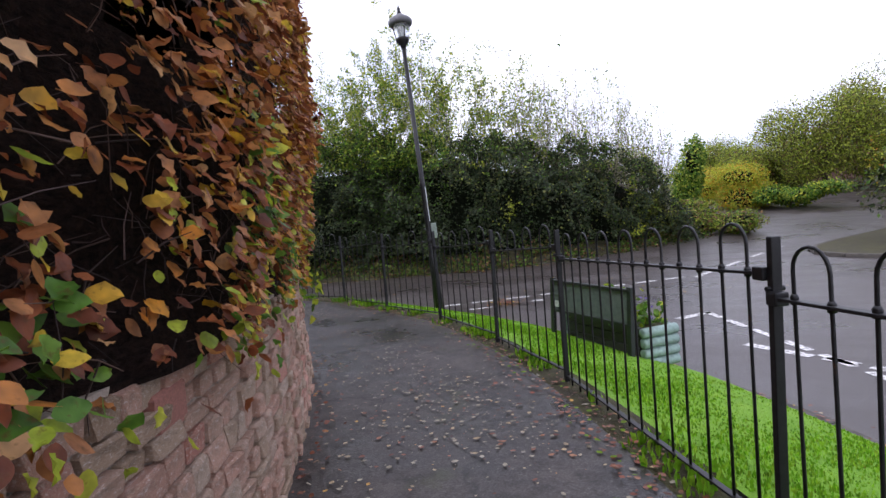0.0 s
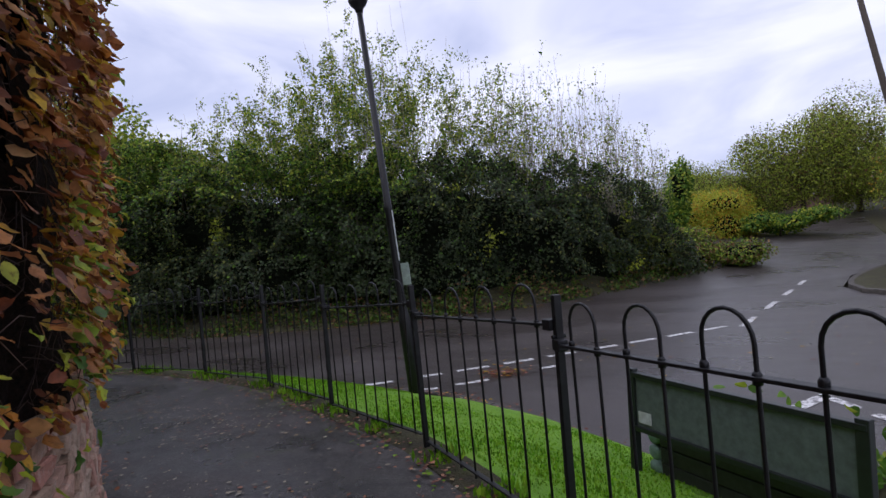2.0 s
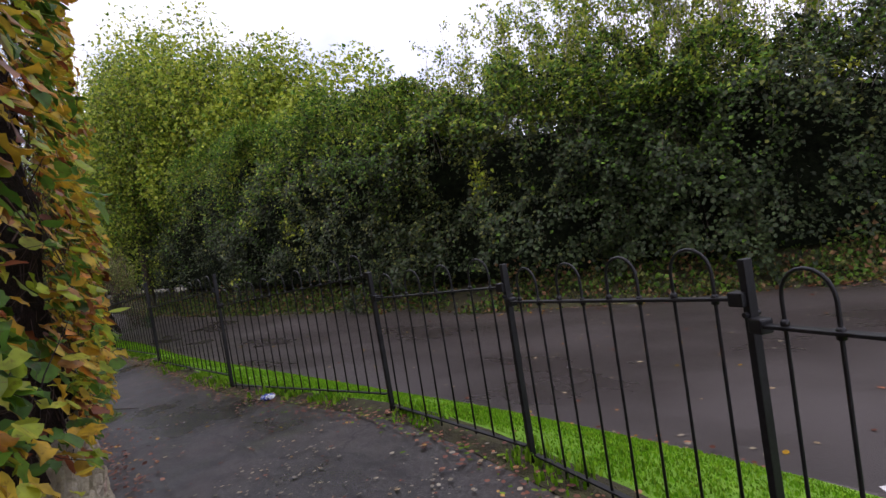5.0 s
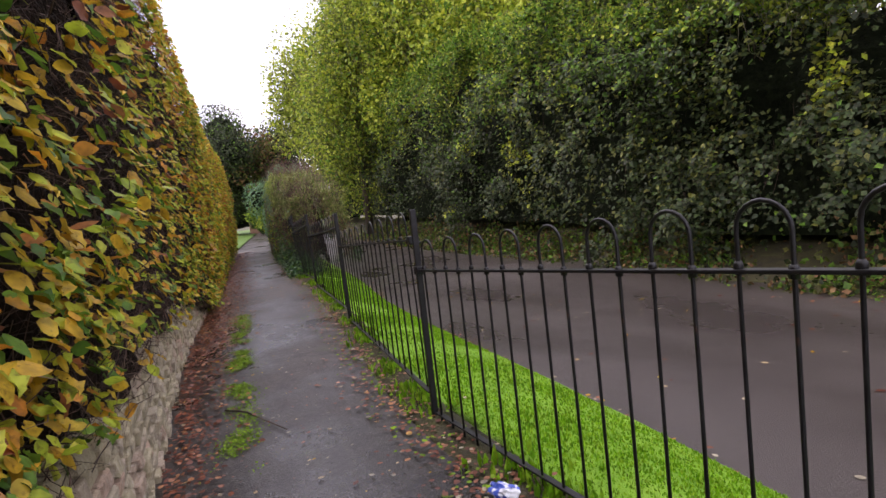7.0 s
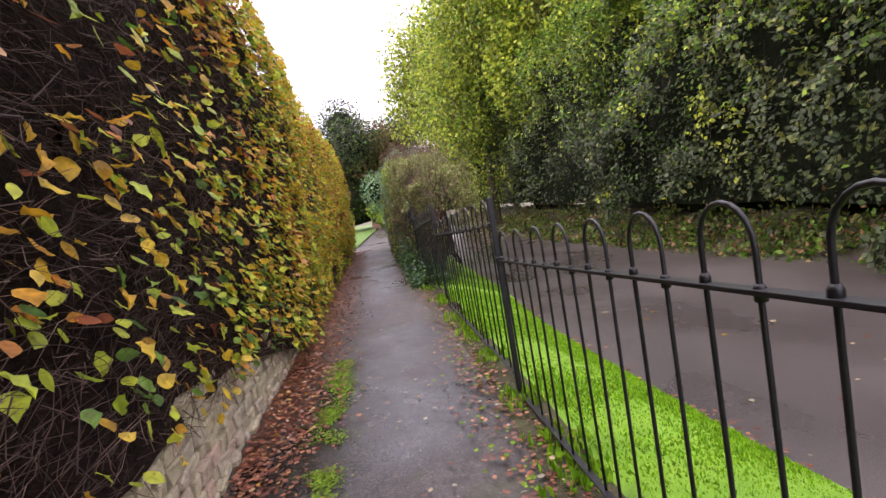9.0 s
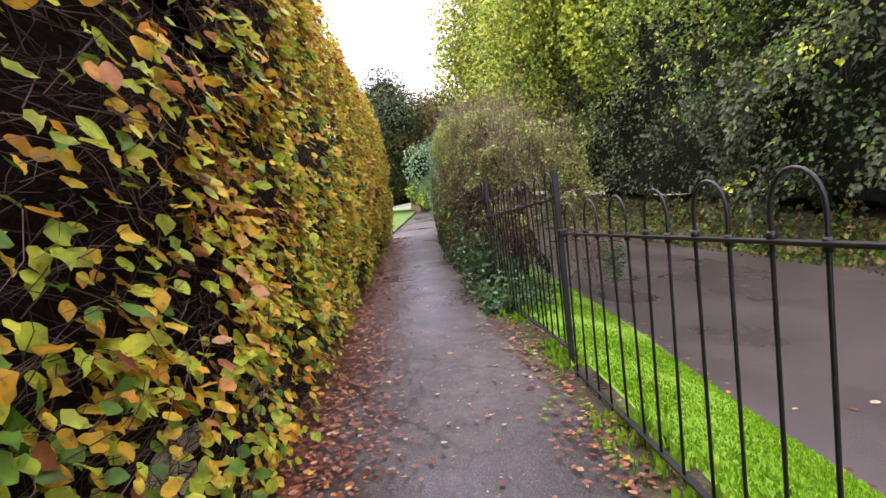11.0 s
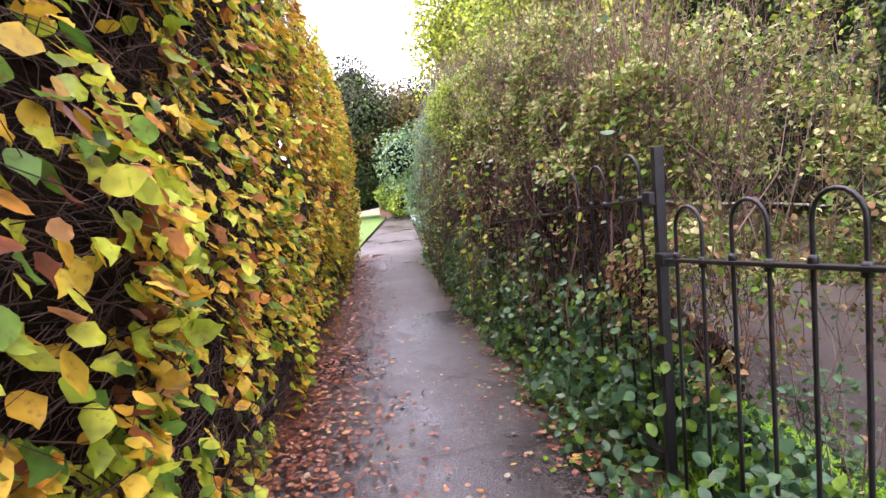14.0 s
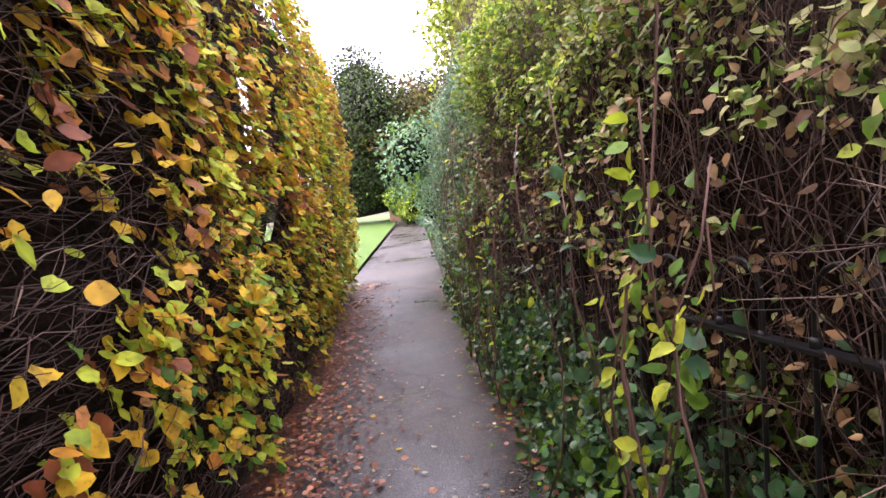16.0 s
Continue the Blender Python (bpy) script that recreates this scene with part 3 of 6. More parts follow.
kerb_side = np.array([KERB.p[int(np.argmin(np.linalg.norm(KERB.p - p, axis=1)))] for p in near_fence])
kerb_side = soften(kerb_side, 6)


def bank_lift(x, y, t):
    return 0.02 * noise.noise(Vector((x * 1.5, y * 1.5, 3))) + 0.05 * math.sin(math.pi * t)


verge_me = strip("grass_verge", edge_out, kerb_side, 0.0, ROAD_Z + 0.06, turf, 10, bank_lift, N)
tagged(piece("grass_verge", verge_me), "bright green mown grass bank between railings and road", "grass verge", kind="structure")


def road_sheets():
    n = 200
    a = even(KERB, n)
    b = np.array([FAR.p[int(np.argmin(np.linalg.norm(FAR.p - p, axis=1)))] for p in a])
    v = [(-60, 17.0), *[tuple(p) for p in KERB.p[::-1]], (9.5, -8.0), (30.0, -8.0), (30.0, 9.0), (14.0, 12.6), (9.2, 14.2), (7.7, 15.6), (7.6, 17.2), (8.6, 19.5), (12.0, 24.0),
         *[(12.0 + 1.0 * i, 24.0 + 3.4 * i) for i in range(1, 5)]]
    up = [(6.6 + 1.4 * i, 24.0 + 3.4 * i) for i in range(4, 0, -1)]
    v += up + [tuple(p) for p in FAR.p[::-1]]
    bm = bmesh.new()
    vs = [bm.verts.new((x, y, ROAD_Z + max(0.0, 0.085 * (y - 24.0)))) for x, y in v]
    f = bm.faces.new(vs)
    bmesh.ops.triangulate(bm, faces=[f])
    bm.normal_update()
    for f in bm.faces:
        if f.normal.z < 0:
            f.normal_flip()
    me = bpy.data.meshes.new("road")
    bm.to_mesh(me)
    bm.free()
    me.materials.append(road_mat)
    return piece("road", me)


tagged(road_sheets(), "wet grey-brown tarmac road with a side junction", "road", kind="structure")


def kerb_run(name, line, s0, s1, height, label):
    """Kerb stones butted end to end along a line."""
    base = thing(name, label, "kerb", kind="structure")
    ln = 0.9
    bm = box_bm(ln - 0.012, 0.12, height + 0.2, (0, 0, (height - 0.2) / 2), 0.015)
    me = bpy.data.meshes.new("kerb_stone")
    bm.to_mesh(me)
    bm.free()
    me.materials.append(concrete)
    for i in range(int((s1 - s0) / ln)):
        s = s0 + ln * (i + 0.5)
        x, y = line.at(s)
        d = line.way(s)
        piece("kerb_stone", me, base, m=pose(x, y, ROAD_Z, rz=math.degrees(math.atan2(d[1], d[0]))))
    return base


kerb_run("kerb", KERB, 3.0, 46.0, 0.02, "low worn concrete kerb along the verge")
ISLAND = Line([(16.0, 11.4), (11.0, 13.5), (9.2, 14.3), (7.85, 15.6), (7.75, 17.1), (8.8, 19.3), (11.0, 22.5), (14.0, 27.5)])
kerb_run("kerb", ISLAND, 0.0, 16.0, 0.09, "curved concrete kerb with fallen leaves at the junction")
island_me = strip("junction_verge", even(ISLAND, 40), np.array([(18.0 + 0.02 * i, 12.5 + 0.4 * i) for i in range(40)]), ROAD_Z + 0.085, ROAD_Z + 0.2, soil, 5, None, 40)
tagged(piece("verge", island_me), "bare brown verge under the bush", "verge", kind="structure")
bank_a = even(FAR, 120)
bank_me = strip("far_bank", bank_a, bank_a - 2.6 * FAR.right(np.linspace(0, FAR.length, 120)), ROAD_Z - 0.01, ROAD_Z + 0.75, soil, 6,
                lambda x, y, t: 0.1 * noise.noise(Vector((x * 1.3, y * 1.3, 1))), 120)
tagged(piece("far_bank", bank_me), "rough earth bank with ivy along the road", "bank", kind="structure")


# ---- railings ----
BAR = 0.0060


def bow_mesh(width, rise, drop_l, drop_r):
    """One hooped pair of bars: two uprights joined by a round bow above the rail (rail at z 0)."""
    r = width / 2
    pts = [(-r, 0, -drop_l), (-r, 0, -drop_l / 2), (-r, 0, rise - r)]
    pts += [(-r * math.cos(a), 0, rise - r + r * math.sin(a)) for a in np.linspace(0, math.pi, 11)[1:-1]]
    pts += [(r, 0, rise - r), (r, 0, -drop_r / 2), (r, 0, -drop_r)]
    v, f = tube(pts, BAR, 6)
    for sx in (-r, r):
        k = len(v)
        cv, cf = tube([(sx, 0, -0.012), (sx, 0, 0.012), (sx, 0, 0.020)], [0.012, 0.012, 0.008], 8)
        v += cv
        f += [tuple(i + k for i in q) for q in cf]
    return mesh_of("bow", v, f, iron, smooth=True)


def rail_mesh(length, high, thick):
    bm = box_bm(length, high, thick, (0, 0, 0), 0.003)
    me = bpy.data.meshes.new("rail")
    bm.to_mesh(me)
    bm.free()
    me.materials.append(iron)
    return me


def railing_panel(p, q, za, zb, bows, bot_a, bot_b):
    p, q = Vector((*p, 0)), Vector((*q, 0))
    d = (q - p).normalized()
    p, q = p + d * 0.035, q - d * 0.035
    ln = (q - p).length
    yaw = math.degrees(math.atan2(d.y, d.x))
    mid = (p + q) / 2
    base = thing("railing", "black painted iron bow-top railing panel, wet, between posts", "railing", "railing panels along the path", m=pose(mid.x, mid.y, 0, rz=yaw))
    tilt = -math.degrees(math.atan2(zb - za, ln))
    piece("top_rail", rail_mesh(ln, 0.034, 0.011), base, m=pose(0, 0, (za + zb) / 2, 0, tilt, 0))
    piece("bottom_rail", rail_mesh(ln, 0.030, 0.010), base, m=pose(0, 0, (bot_a + bot_b) / 2, 0, -math.degrees(math.atan2(bot_b - bot_a, ln)), 0))
    gap = ln / bows
    me = bow_mesh(gap * 0.50, 0.165, (za + zb) / 2 - (bot_a + bot_b) / 2 + 0.03, (za + zb) / 2 - (bot_a + bot_b) / 2 + 0.03)
    for k in range(bows):
        t = (k + 0.5) / bows
        piece("bow", me, base, m=pose(-ln / 2 + ln * t, 0, za + (zb - za) * t, random.uniform(-0.6, 0.6), 0, 0))
    for sx, z in ((-ln / 2 - 0.005, za), (ln / 2 + 0.005, zb)):
        piece("bracket", bracket_me, base, m=pose(sx, 0, z))
    return base


bracket_bm = box_bm(0.05, 0.046, 0.045, (0, 0, 0), 0.006)
bracket_me = bpy.data.meshes.new("bracket")
bracket_bm.to_mesh(bracket_me)
bracket_bm.free()
bracket_me.materials.append(iron)


def railing_post(x, y, high, yaw, lean):
    base = thing("railing_post", "square black iron railing post with chipped wet paint", "post", "railing posts along the path", m=pose(x, y, -0.02, lean[0], lean[1], yaw))
    part("shaft", box_bm(0.026, 0.034, high + 0.14, (0, 0, (high - 0.10) / 2), 0.004), iron, base)
    v, f = tube([(0, -0.03, high * 0.86), (0, 0.03, high * 0.86)], 0.009, 6)
    piece("bolt", mesh_of("bolt", v, f, iron), base)
    return base


BOWS = [7, 7, 7, 7, 4, 4, 4, 4, 4, 4, 9, 9, 9, 9, 9, 9, 9]
POST_HIGH = [1.05] * 11 + [1.2] * 7
for i, (x, y) in enumerate(POSTS):
    d = FENCE.way(FENCE.s[int(np.argmin(np.linalg.norm(FENCE.p - np.array((x, y)), axis=1)))])
    railing_post(x, y, POST_HIGH[i], math.degrees(math.atan2(d[1], d[0])), (random.uniform(-1.0, 1.0), random.uniform(-1.0, 0.6)))
for i in range(len(POSTS) - 1):
    ln = math.dist(POSTS[i], POSTS[i + 1])
    late = i >= 10
    za, zb = (1.03, 0.83) if late else (0.93, 0.855)
    if i == 10:
        zb = 0.86
    railing_panel(POSTS[i], POSTS[i + 1], za, zb, BOWS[i], 0.13 if late else 0.08, 0.03 if late else 0.05)

# ---- lamp post ----
LAMP_AT = Vector((0.42, 8.63, -0.46))
LAMP_NECK = Vector((0.08, 8.86, 4.12))
ax = (LAMP_NECK - LAMP_AT)
lamp_h = ax.length
lamp_m = Matrix.Translation(LAMP_AT) @ Vector((0, 0, 1)).rotation_difference(ax).to_matrix().to_4x4()
lamp = thing("street_lamp", "leaning black heritage street lamp with a glazed lantern", "street lamp", m=lamp_m)
v, f = lathe([(0.068, -0.15), (0.068, 0.95), (0.064, 1.0), (0.050, 1.06), (0.046, 1.10), (0.043, 2.2), (0.048, 2.22), (0.048, 2.26), (0.041, 2.28), (0.034, lamp_h)], 16)
piece("column", mesh_of("column", v, f, iron, smooth=True), lamp)
v, f = lathe([(0.040, lamp_h - 0.04), (0.05, lamp_h), (0.06, lamp_h + 0.02), (0.095, lamp_h + 0.06), (0.115, lamp_h + 0.10), (0.115, lamp_h + 0.125)], 16)
piece("collar", mesh_of("collar", v, f, iron, smooth=True), lamp)
v, f = lathe([(0.105, lamp_h + 0.126), (0.155, lamp_h + 0.34)], 20)
glass_ob = piece("glazing", mesh_of("glazing", v, f, lamp_glass, smooth=True), lamp, "clear lantern glass")
v, f = lathe([(0.175, lamp_h + 0.341), (0.20, lamp_h + 0.37), (0.205, lamp_h + 0.42), (0.16, lamp_h + 0.47), (0.11, lamp_h + 0.50), (0.07, lamp_h + 0.53), (0.045, lamp_h + 0.55)], 20)
piece("canopy", mesh_of("canopy", v, f, plain("grey_lantern_canopy", (0.10, 0.10, 0.11), 0.4), smooth=True), lamp)
v, f = lathe([(0.035, lamp_h + 0.551), (0.04, lamp_h + 0.58), (0.022, lamp_h + 0.60), (0.034, lamp_h + 0.635), (0.012, lamp_h + 0.67), (0.004, lamp_h + 0.72)], 12)
piece("finial", mesh_of("finial", v, f, iron, smooth=True), lamp)
v, f = lathe([(0.03, lamp_h + 0.127), (0.03, lamp_h + 0.17), (0.045, lamp_h + 0.19), (0.045, lamp_h + 0.28), (0.02, lamp_h + 0.30)], 12)
piece("lamp_bulb", mesh_of("lamp_bulb", v, f, white_metal, smooth=True), lamp)
for k in range(4):
    a = math.pi / 4 + k * math.pi / 2
    v, f = tube([(0.108 * math.cos(a), 0.108 * math.sin(a), lamp_h + 0.12), (0.16 * math.cos(a), 0.16 * math.sin(a), lamp_h + 0.35)], 0.008, 6)
    piece("glazing_bar", mesh_of("glazing_bar", v, f, iron), lamp)
part("sign_plate", box_bm(0.095, 0.012, 0.25, (0.105, -0.02, 1.46), 0.004), plate_grey, lamp, "small weathered white plate")
part("clip", box_bm(0.10, 0.02, 0.02, (0.07, -0.012, 1.56), 0.003), iron, lamp)
v, f = tube([(0.050, -0.02, 1.62), (0.048, -0.022, 1.9), (0.050, -0.02, 2.1), (0.046, -0.015, 2.2)], 0.008, 6)
piece("cable", mesh_of("cable", v, f, white_metal), lamp, "pale grey cable")

# ---- notice board and planter ----
SL, SR = Vector((2.65, 6.48, -0.37)), Vector((3.52, 5.52, -0.37))
sd = (SR - SL).normalized()
syaw = math.degrees(math.atan2(sd.y, sd.x))
sm = (SL + SR) / 2
sw = (SR - SL).length
board = thing("notice_board", "grey-backed sign board in dark frame on two legs on grass", "sign", m=pose(sm.x, sm.y, sm.z, -3, 0, syaw))
for sx in (-sw / 2, sw / 2):
    part("leg", box_bm(0.055, 0.045, 0.88, (sx, 0, 0.34), 0.005), sign_dark, board)
part("panel", box_bm(sw - 0.06, 0.012, 0.30, (0, 0, 0.58), 0.002), sign_grey, board, "dull grey metal sheet")
for z in (0.745, 0.415):
    part("crossbar", box_bm(sw + 0.04, 0.05, 0.03, (0, -0.002, z), 0.004), sign_dark, board)
part("sticker", box_bm(0.10, 0.004, 0.07, (-sw / 2 + 0.10, -0.012, 0.49), 0.001), white_metal, board, "small white sticker")

pn = Vector((-sd.y, sd.x, 0))
if pn.dot(Vector((0.7, 0.7, 0))) < 0:
    pn = -pn
pc = sm + pn * 0.36 + sd * 0.0
planter = thing("planter", "pale green painted log planter full of leafy flowers on the grass", "planter", m=pose(pc.x, pc.y, -0.40, 0, 0, syaw))
pw, pd = sw - 0.02, 0.36
for k in range(4):
    z = 0.055 + 0.098 * k
    for sx in (-pw / 2, pw / 2):
        v, f = tube([(sx, -pd / 2 - 0.03, z), (sx, -pd / 2 - 0.02, z), (sx, pd / 2 + 0.02, z), (sx, pd / 2 + 0.03, z)], [0.038, 0.05, 0.05, 0.038], 12)
        piece("log", mesh_of("log", v, f, log_green, smooth=True), planter)
    for sy in (-pd / 2, pd / 2):
        part("board", box_bm(pw - 0.1, 0.045, 0.090, (0, sy, z), 0.006), plank_dark if sy < 0 else log_green, planter)
part("compost", box_bm(pw - 0.1, pd - 0.05, 0.05, (0, 0, 0.36), 0.01), soil, planter)
n = 520
pp = np.stack([rng.uniform(-pw / 2 + 0.04, pw / 2 - 0.04, n), rng.uniform(-pd / 2, pd / 2, n), 0.37 + np.abs(rng.normal(0, 0.11, n))], 1)
piece("foliage", leaf_mesh("foliage", pp, unit(n) + (0, 0, 0.5), unit(n) + (0, 0, 1.0), rng.uniform(0.05, 0.09, n), [leaf_green, lime], rng.choice(2, n, p=[0.8, 0.2]), True), planter)
n = 60
pp = np.stack([rng.uniform(-pw / 2, pw / 2, n), rng.uniform(-pd / 2, pd / 2, n), 0.46 + np.abs(rng.normal(0, 0.09, n))], 1)
piece("flowers", leaf_mesh("flowers", pp, unit(n), unit(n), rng.uniform(0.03, 0.05, n), [flower_mat], np.zeros(n, int), True), planter)

# ---- road markings ----
mark_group = "worn white road markings"


def dash(x0, y0, x1, y1, width=0.11):
    a, b = Vector((x0, y0, 0)), Vector((x1, y1, 0))
    d = (b - a)
    k = max(3, int(d.length / 0.12))
    side = Vector((-d.y, d.x, 0)).normalized() * width / 2
    verts, faces = [], []
    for i in range(k + 1):
        c = a + d * (i / k)
        for sgn in (-1, 1):
            e = c + side * sgn * random.uniform(0.82, 1.1)
            z = ROAD_Z + 0.005 + max(0.0, 0.085 * (c.y - 24.0))
            verts.append((e.x, e.y, z))
    for i in range(k):
        faces.append((2 * i, 2 * i + 2, 2 * i + 3, 2 * i + 1))
    tagged(piece("road_marking", mesh_of("road_marking", verts, faces, road_paint)), "worn broken white line painted on the road", "road marking", mark_group, "structure")


for i in range(9):
    t0 = i * 0.74
    dash(-0.74 + 0.80 * t0, 9.56 + 0.47 * t0 + 0.008 * t0 * t0, -0.74 + 0.80 * (t0 + 0.5), 9.56 + 0.47 * (t0 + 0.5) + 0.008 * (t0 + 0.5) ** 2)
for a, b in (((0.02, 9.25), (0.42, 9.42)), ((0.62, 9.55), (1.0, 9.78)), ((1.6, 10.3), (1.8, 10.42))):
    dash(*a, *b, 0.09)
dash(4.05, 8.48, 4.5, 8.95, 0.13)
for i in range(6):
    t0 = i * 0.62
    dash(4.45 + 0.34 * t0, 8.95 - 0.94 * t0, 4.45 + 0.34 * (t0 + 0.45), 8.95 - 0.94 * (t0 + 0.45), 0.10)
for i in range(5):
    t0 = i * 0.75
    dash(4.68 + 0.40 * t0, 7.05 - 0.38 * t0, 4.68 + 0.40 * (t0 + 0.55), 7.05 - 0.38 * (t0 + 0.55), 0.13)
for i in range(7):
    t0 = i * 1.9
    dash(4.6 + 0.42 * t0, 12.8 + 0.93 * t0, 4.6 + 0.42 * (t0 + 0.95), 12.8 + 0.93 * (t0 + 0.95), 0.11)


# ---- garden wall ----
def wall_top(s):
    x = WALL.at(s)[..., 0]
    return np.interp(-x, [-4, -1, 1.5, 5, 9, 11, 13, 24], [0.88, 0.88, 0.80, 0.60, 0.50, 0.44, 0.26, 0.2])


def wall_core():
    n = 220
    ss = np.linspace(0, WALL.length, n)
    pts, out, tops = WALL.at(ss), WALL.right(ss), wall_top(ss)
    verts, faces = [], []
    for i in range(n):
        batter = 0.10
        for off, z in ((-0.026, -0.1), (-0.026 - batter * 0.5, tops[i] - 0.02), (-0.40, tops[i] - 0.02), (-0.40, -0.3)):
            x, y = pts[i] + out[i] * off
            verts.append((x, y, z))
    for i in range(n - 1):
        for j in range(3):
            k = i * 4 + j
            faces.append((k, k + 4, k + 5, k + 1))
    faces += [(0, 1, 2, 3), tuple((n - 1) * 4 + j for j in (3, 2, 1, 0))]
    return piece("wall_garden", mesh_of("wall_garden", verts, faces, mortar))


wall = tagged(wall_core(), "low rubble wall of weathered brown and pink sandstone under the hedge", "wall", kind="structure")


def stone_shape(seed):
    """A rounded, uneven stone of unit size: x along the wall, y outward, z up."""
    r = random.Random(seed)
    bm = bmesh.new()
    bmesh.ops.create_cube(bm, size=1.0)
    for v in bm.verts:
        v.co += Vector((r.uniform(-0.03, 0.03), r.uniform(-0.08, 0.08), r.uniform(-0.05, 0.05)))
    bmesh.ops.bevel(bm, geom=bm.edges[:], offset=0.09, segments=1, affect="EDGES", profile=0.6)
    for v in bm.verts:
        v.co += Vector((r.uniform(-0.025, 0.025), r.uniform(-0.06, 0.06), r.uniform(-0.04, 0.04)))
    return bm


stone_meshes = []
for k in range(9):
    bm_ = stone_shape(40 + k)
    me_ = bpy.data.meshes.new("stone")
    bm_.to_mesh(me_)
    bm_.free()
    me_.materials.append(stone_mat)
    stone_meshes.append(me_)


def courses():
    """Courses of stones along the wall: arc length, height, length, course height."""
    r = random.Random(5)
    z = -0.03
    while z < 0.86:
        h = r.uniform(0.048, 0.085)
        s = r.uniform(0, 0.2)
        while s < WALL.length - 1:
            ln = r.uniform(0.09, 0.20) if r.random() < 0.75 else r.uniform(0.06, 0.11)
            top = float(wall_top(s + ln / 2))
            if z + h * 0.6 < top:
                yield s + ln / 2, z + h / 2, ln, min(h, top - z + 0.02)
            s += ln + 0.013
        z += h + 0.012


stone_rows = list(courses())

# ---- beech hedge ----
HEDGE_S0, HEDGE_S1 = 1.0, WALL.length - 0.2


def hedge_height(s):
    x = WALL.at(s)[..., 0]
    return np.interp(-x, [-4, 0, 5, 9, 10.5, 12.5, 14, 24], [3.9, 4.1, 4.5, 4.4, 4.1, 3.5, 3.25, 3.15])


def hedge_low(s):
    x = WALL.at(s)[..., 0]
    return np.interp(-x, [-4, 0.5, 2, 5, 8.5, 10.0, 11.5, 24], [0.84, 0.84, 0.78, 0.58, 0.46, 0.36, 0.05, 0.03])


def hedge_out(s, h):
    """How far the face stands out from the wall's foot, at height fraction h."""
    x = WALL.at(s)[..., 0]
    foot = np.interp(-x, [-4, 0, 6, 10, 12, 24], [0.02, 0.02, 0.03, 0.06, 0.16, 0.16])
    return foot + 0.10 * np.sin(np.clip(h, 0, 1) * math.pi) - 0.06 * np.clip(h - 0.35, 0, 1) ** 1.3


def hedge_point(s, h, depth):
    low, high = hedge_low(s), hedge_height(s)
    z = low + (high - low) * h
    xy, out = WALL.at(s), WALL.right(s)
    off = hedge_out(s, h) - depth
    p = np.column_stack([xy + out * off[:, None], z])
    return p, np.column_stack([out, np.zeros(len(s))])


hedge = thing("hedge", "clipped autumn beech hedge, copper, gold and green, above the wall", "hedge")


# added dark sheet behind the leaves, standing in for the shaded interior
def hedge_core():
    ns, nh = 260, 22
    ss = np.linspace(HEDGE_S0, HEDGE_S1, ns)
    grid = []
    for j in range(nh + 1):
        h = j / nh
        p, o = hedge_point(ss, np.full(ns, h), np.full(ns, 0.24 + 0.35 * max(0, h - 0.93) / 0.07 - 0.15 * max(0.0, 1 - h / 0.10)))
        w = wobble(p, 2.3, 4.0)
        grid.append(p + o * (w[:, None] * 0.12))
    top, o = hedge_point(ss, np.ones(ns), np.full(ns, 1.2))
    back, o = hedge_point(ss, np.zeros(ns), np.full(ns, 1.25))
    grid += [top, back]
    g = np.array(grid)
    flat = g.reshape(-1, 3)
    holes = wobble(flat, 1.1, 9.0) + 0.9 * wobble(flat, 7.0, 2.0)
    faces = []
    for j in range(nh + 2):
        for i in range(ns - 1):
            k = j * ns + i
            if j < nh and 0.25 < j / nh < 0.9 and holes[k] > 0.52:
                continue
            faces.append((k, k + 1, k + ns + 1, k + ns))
    piece("dense_core", mesh_of("dense_core", flat, faces, core_mat), hedge, "dark inner sheet, shade between dead twigs put into its colour")


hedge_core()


def hedge_density(p):
    base = np.interp(-p[:, 0], [0, 3, 10, 11.5, 13.0, 24], [0.66, 0.60, 0.58, 0.54, 0.45, 0.46])
    return base + 0.7 * wobble(p, 0.9, 1.5) + 1.1 * wobble(p, 3.1, 7.0) + 0.5 * wobble(p, 7.5, 5.0)


def hedge_pick(p, h):
    """Leaf kinds along the hedge: copper at its start, gold and lime farther on, green low down."""
    x = p[:, 0]
    u = rng.random(len(p))
    drift = wobble(p, 1.3, 3.0) * 0.35
    coppery = np.clip(np.interp(-x, [-4, -1.2, 0.3, 2, 4, 7, 12, 24], [0.86, 0.80, 0.55, 0.36, 0.22, 0.14, 0.15, 0.15]) + drift - 0.9 * np.clip(0.28 - h, 0, 1), 0.03, 0.95)
    golden = np.interp(-x, [-4, -1, 1, 3, 8, 24], [0.06, 0.18, 0.34, 0.38, 0.38, 0.38])
    limey = np.interp(-x, [-4, 0, 3, 8, 24], [0.12, 0.14, 0.27, 0.38, 0.38])
    pick = np.full(len(p), 3)
    pick[u < coppery + golden + limey] = 2
    pick[u < coppery + golden] = 1
    pick[u < coppery] = 0
    return pick


HEDGE_MATS = [copper, gold, lime, leaf_green]
count = 140000
s_ = rng.uniform(HEDGE_S0, HEDGE_S1, count)
h_ = rng.random(count) ** 0.92
d_ = np.abs(rng.normal(0, 0.055, count)) - 0.035
p_, o_ = hedge_point(s_, h_, d_)
keep = rng.random(count) < np.clip(hedge_density(p_), 0.06, 1.0)
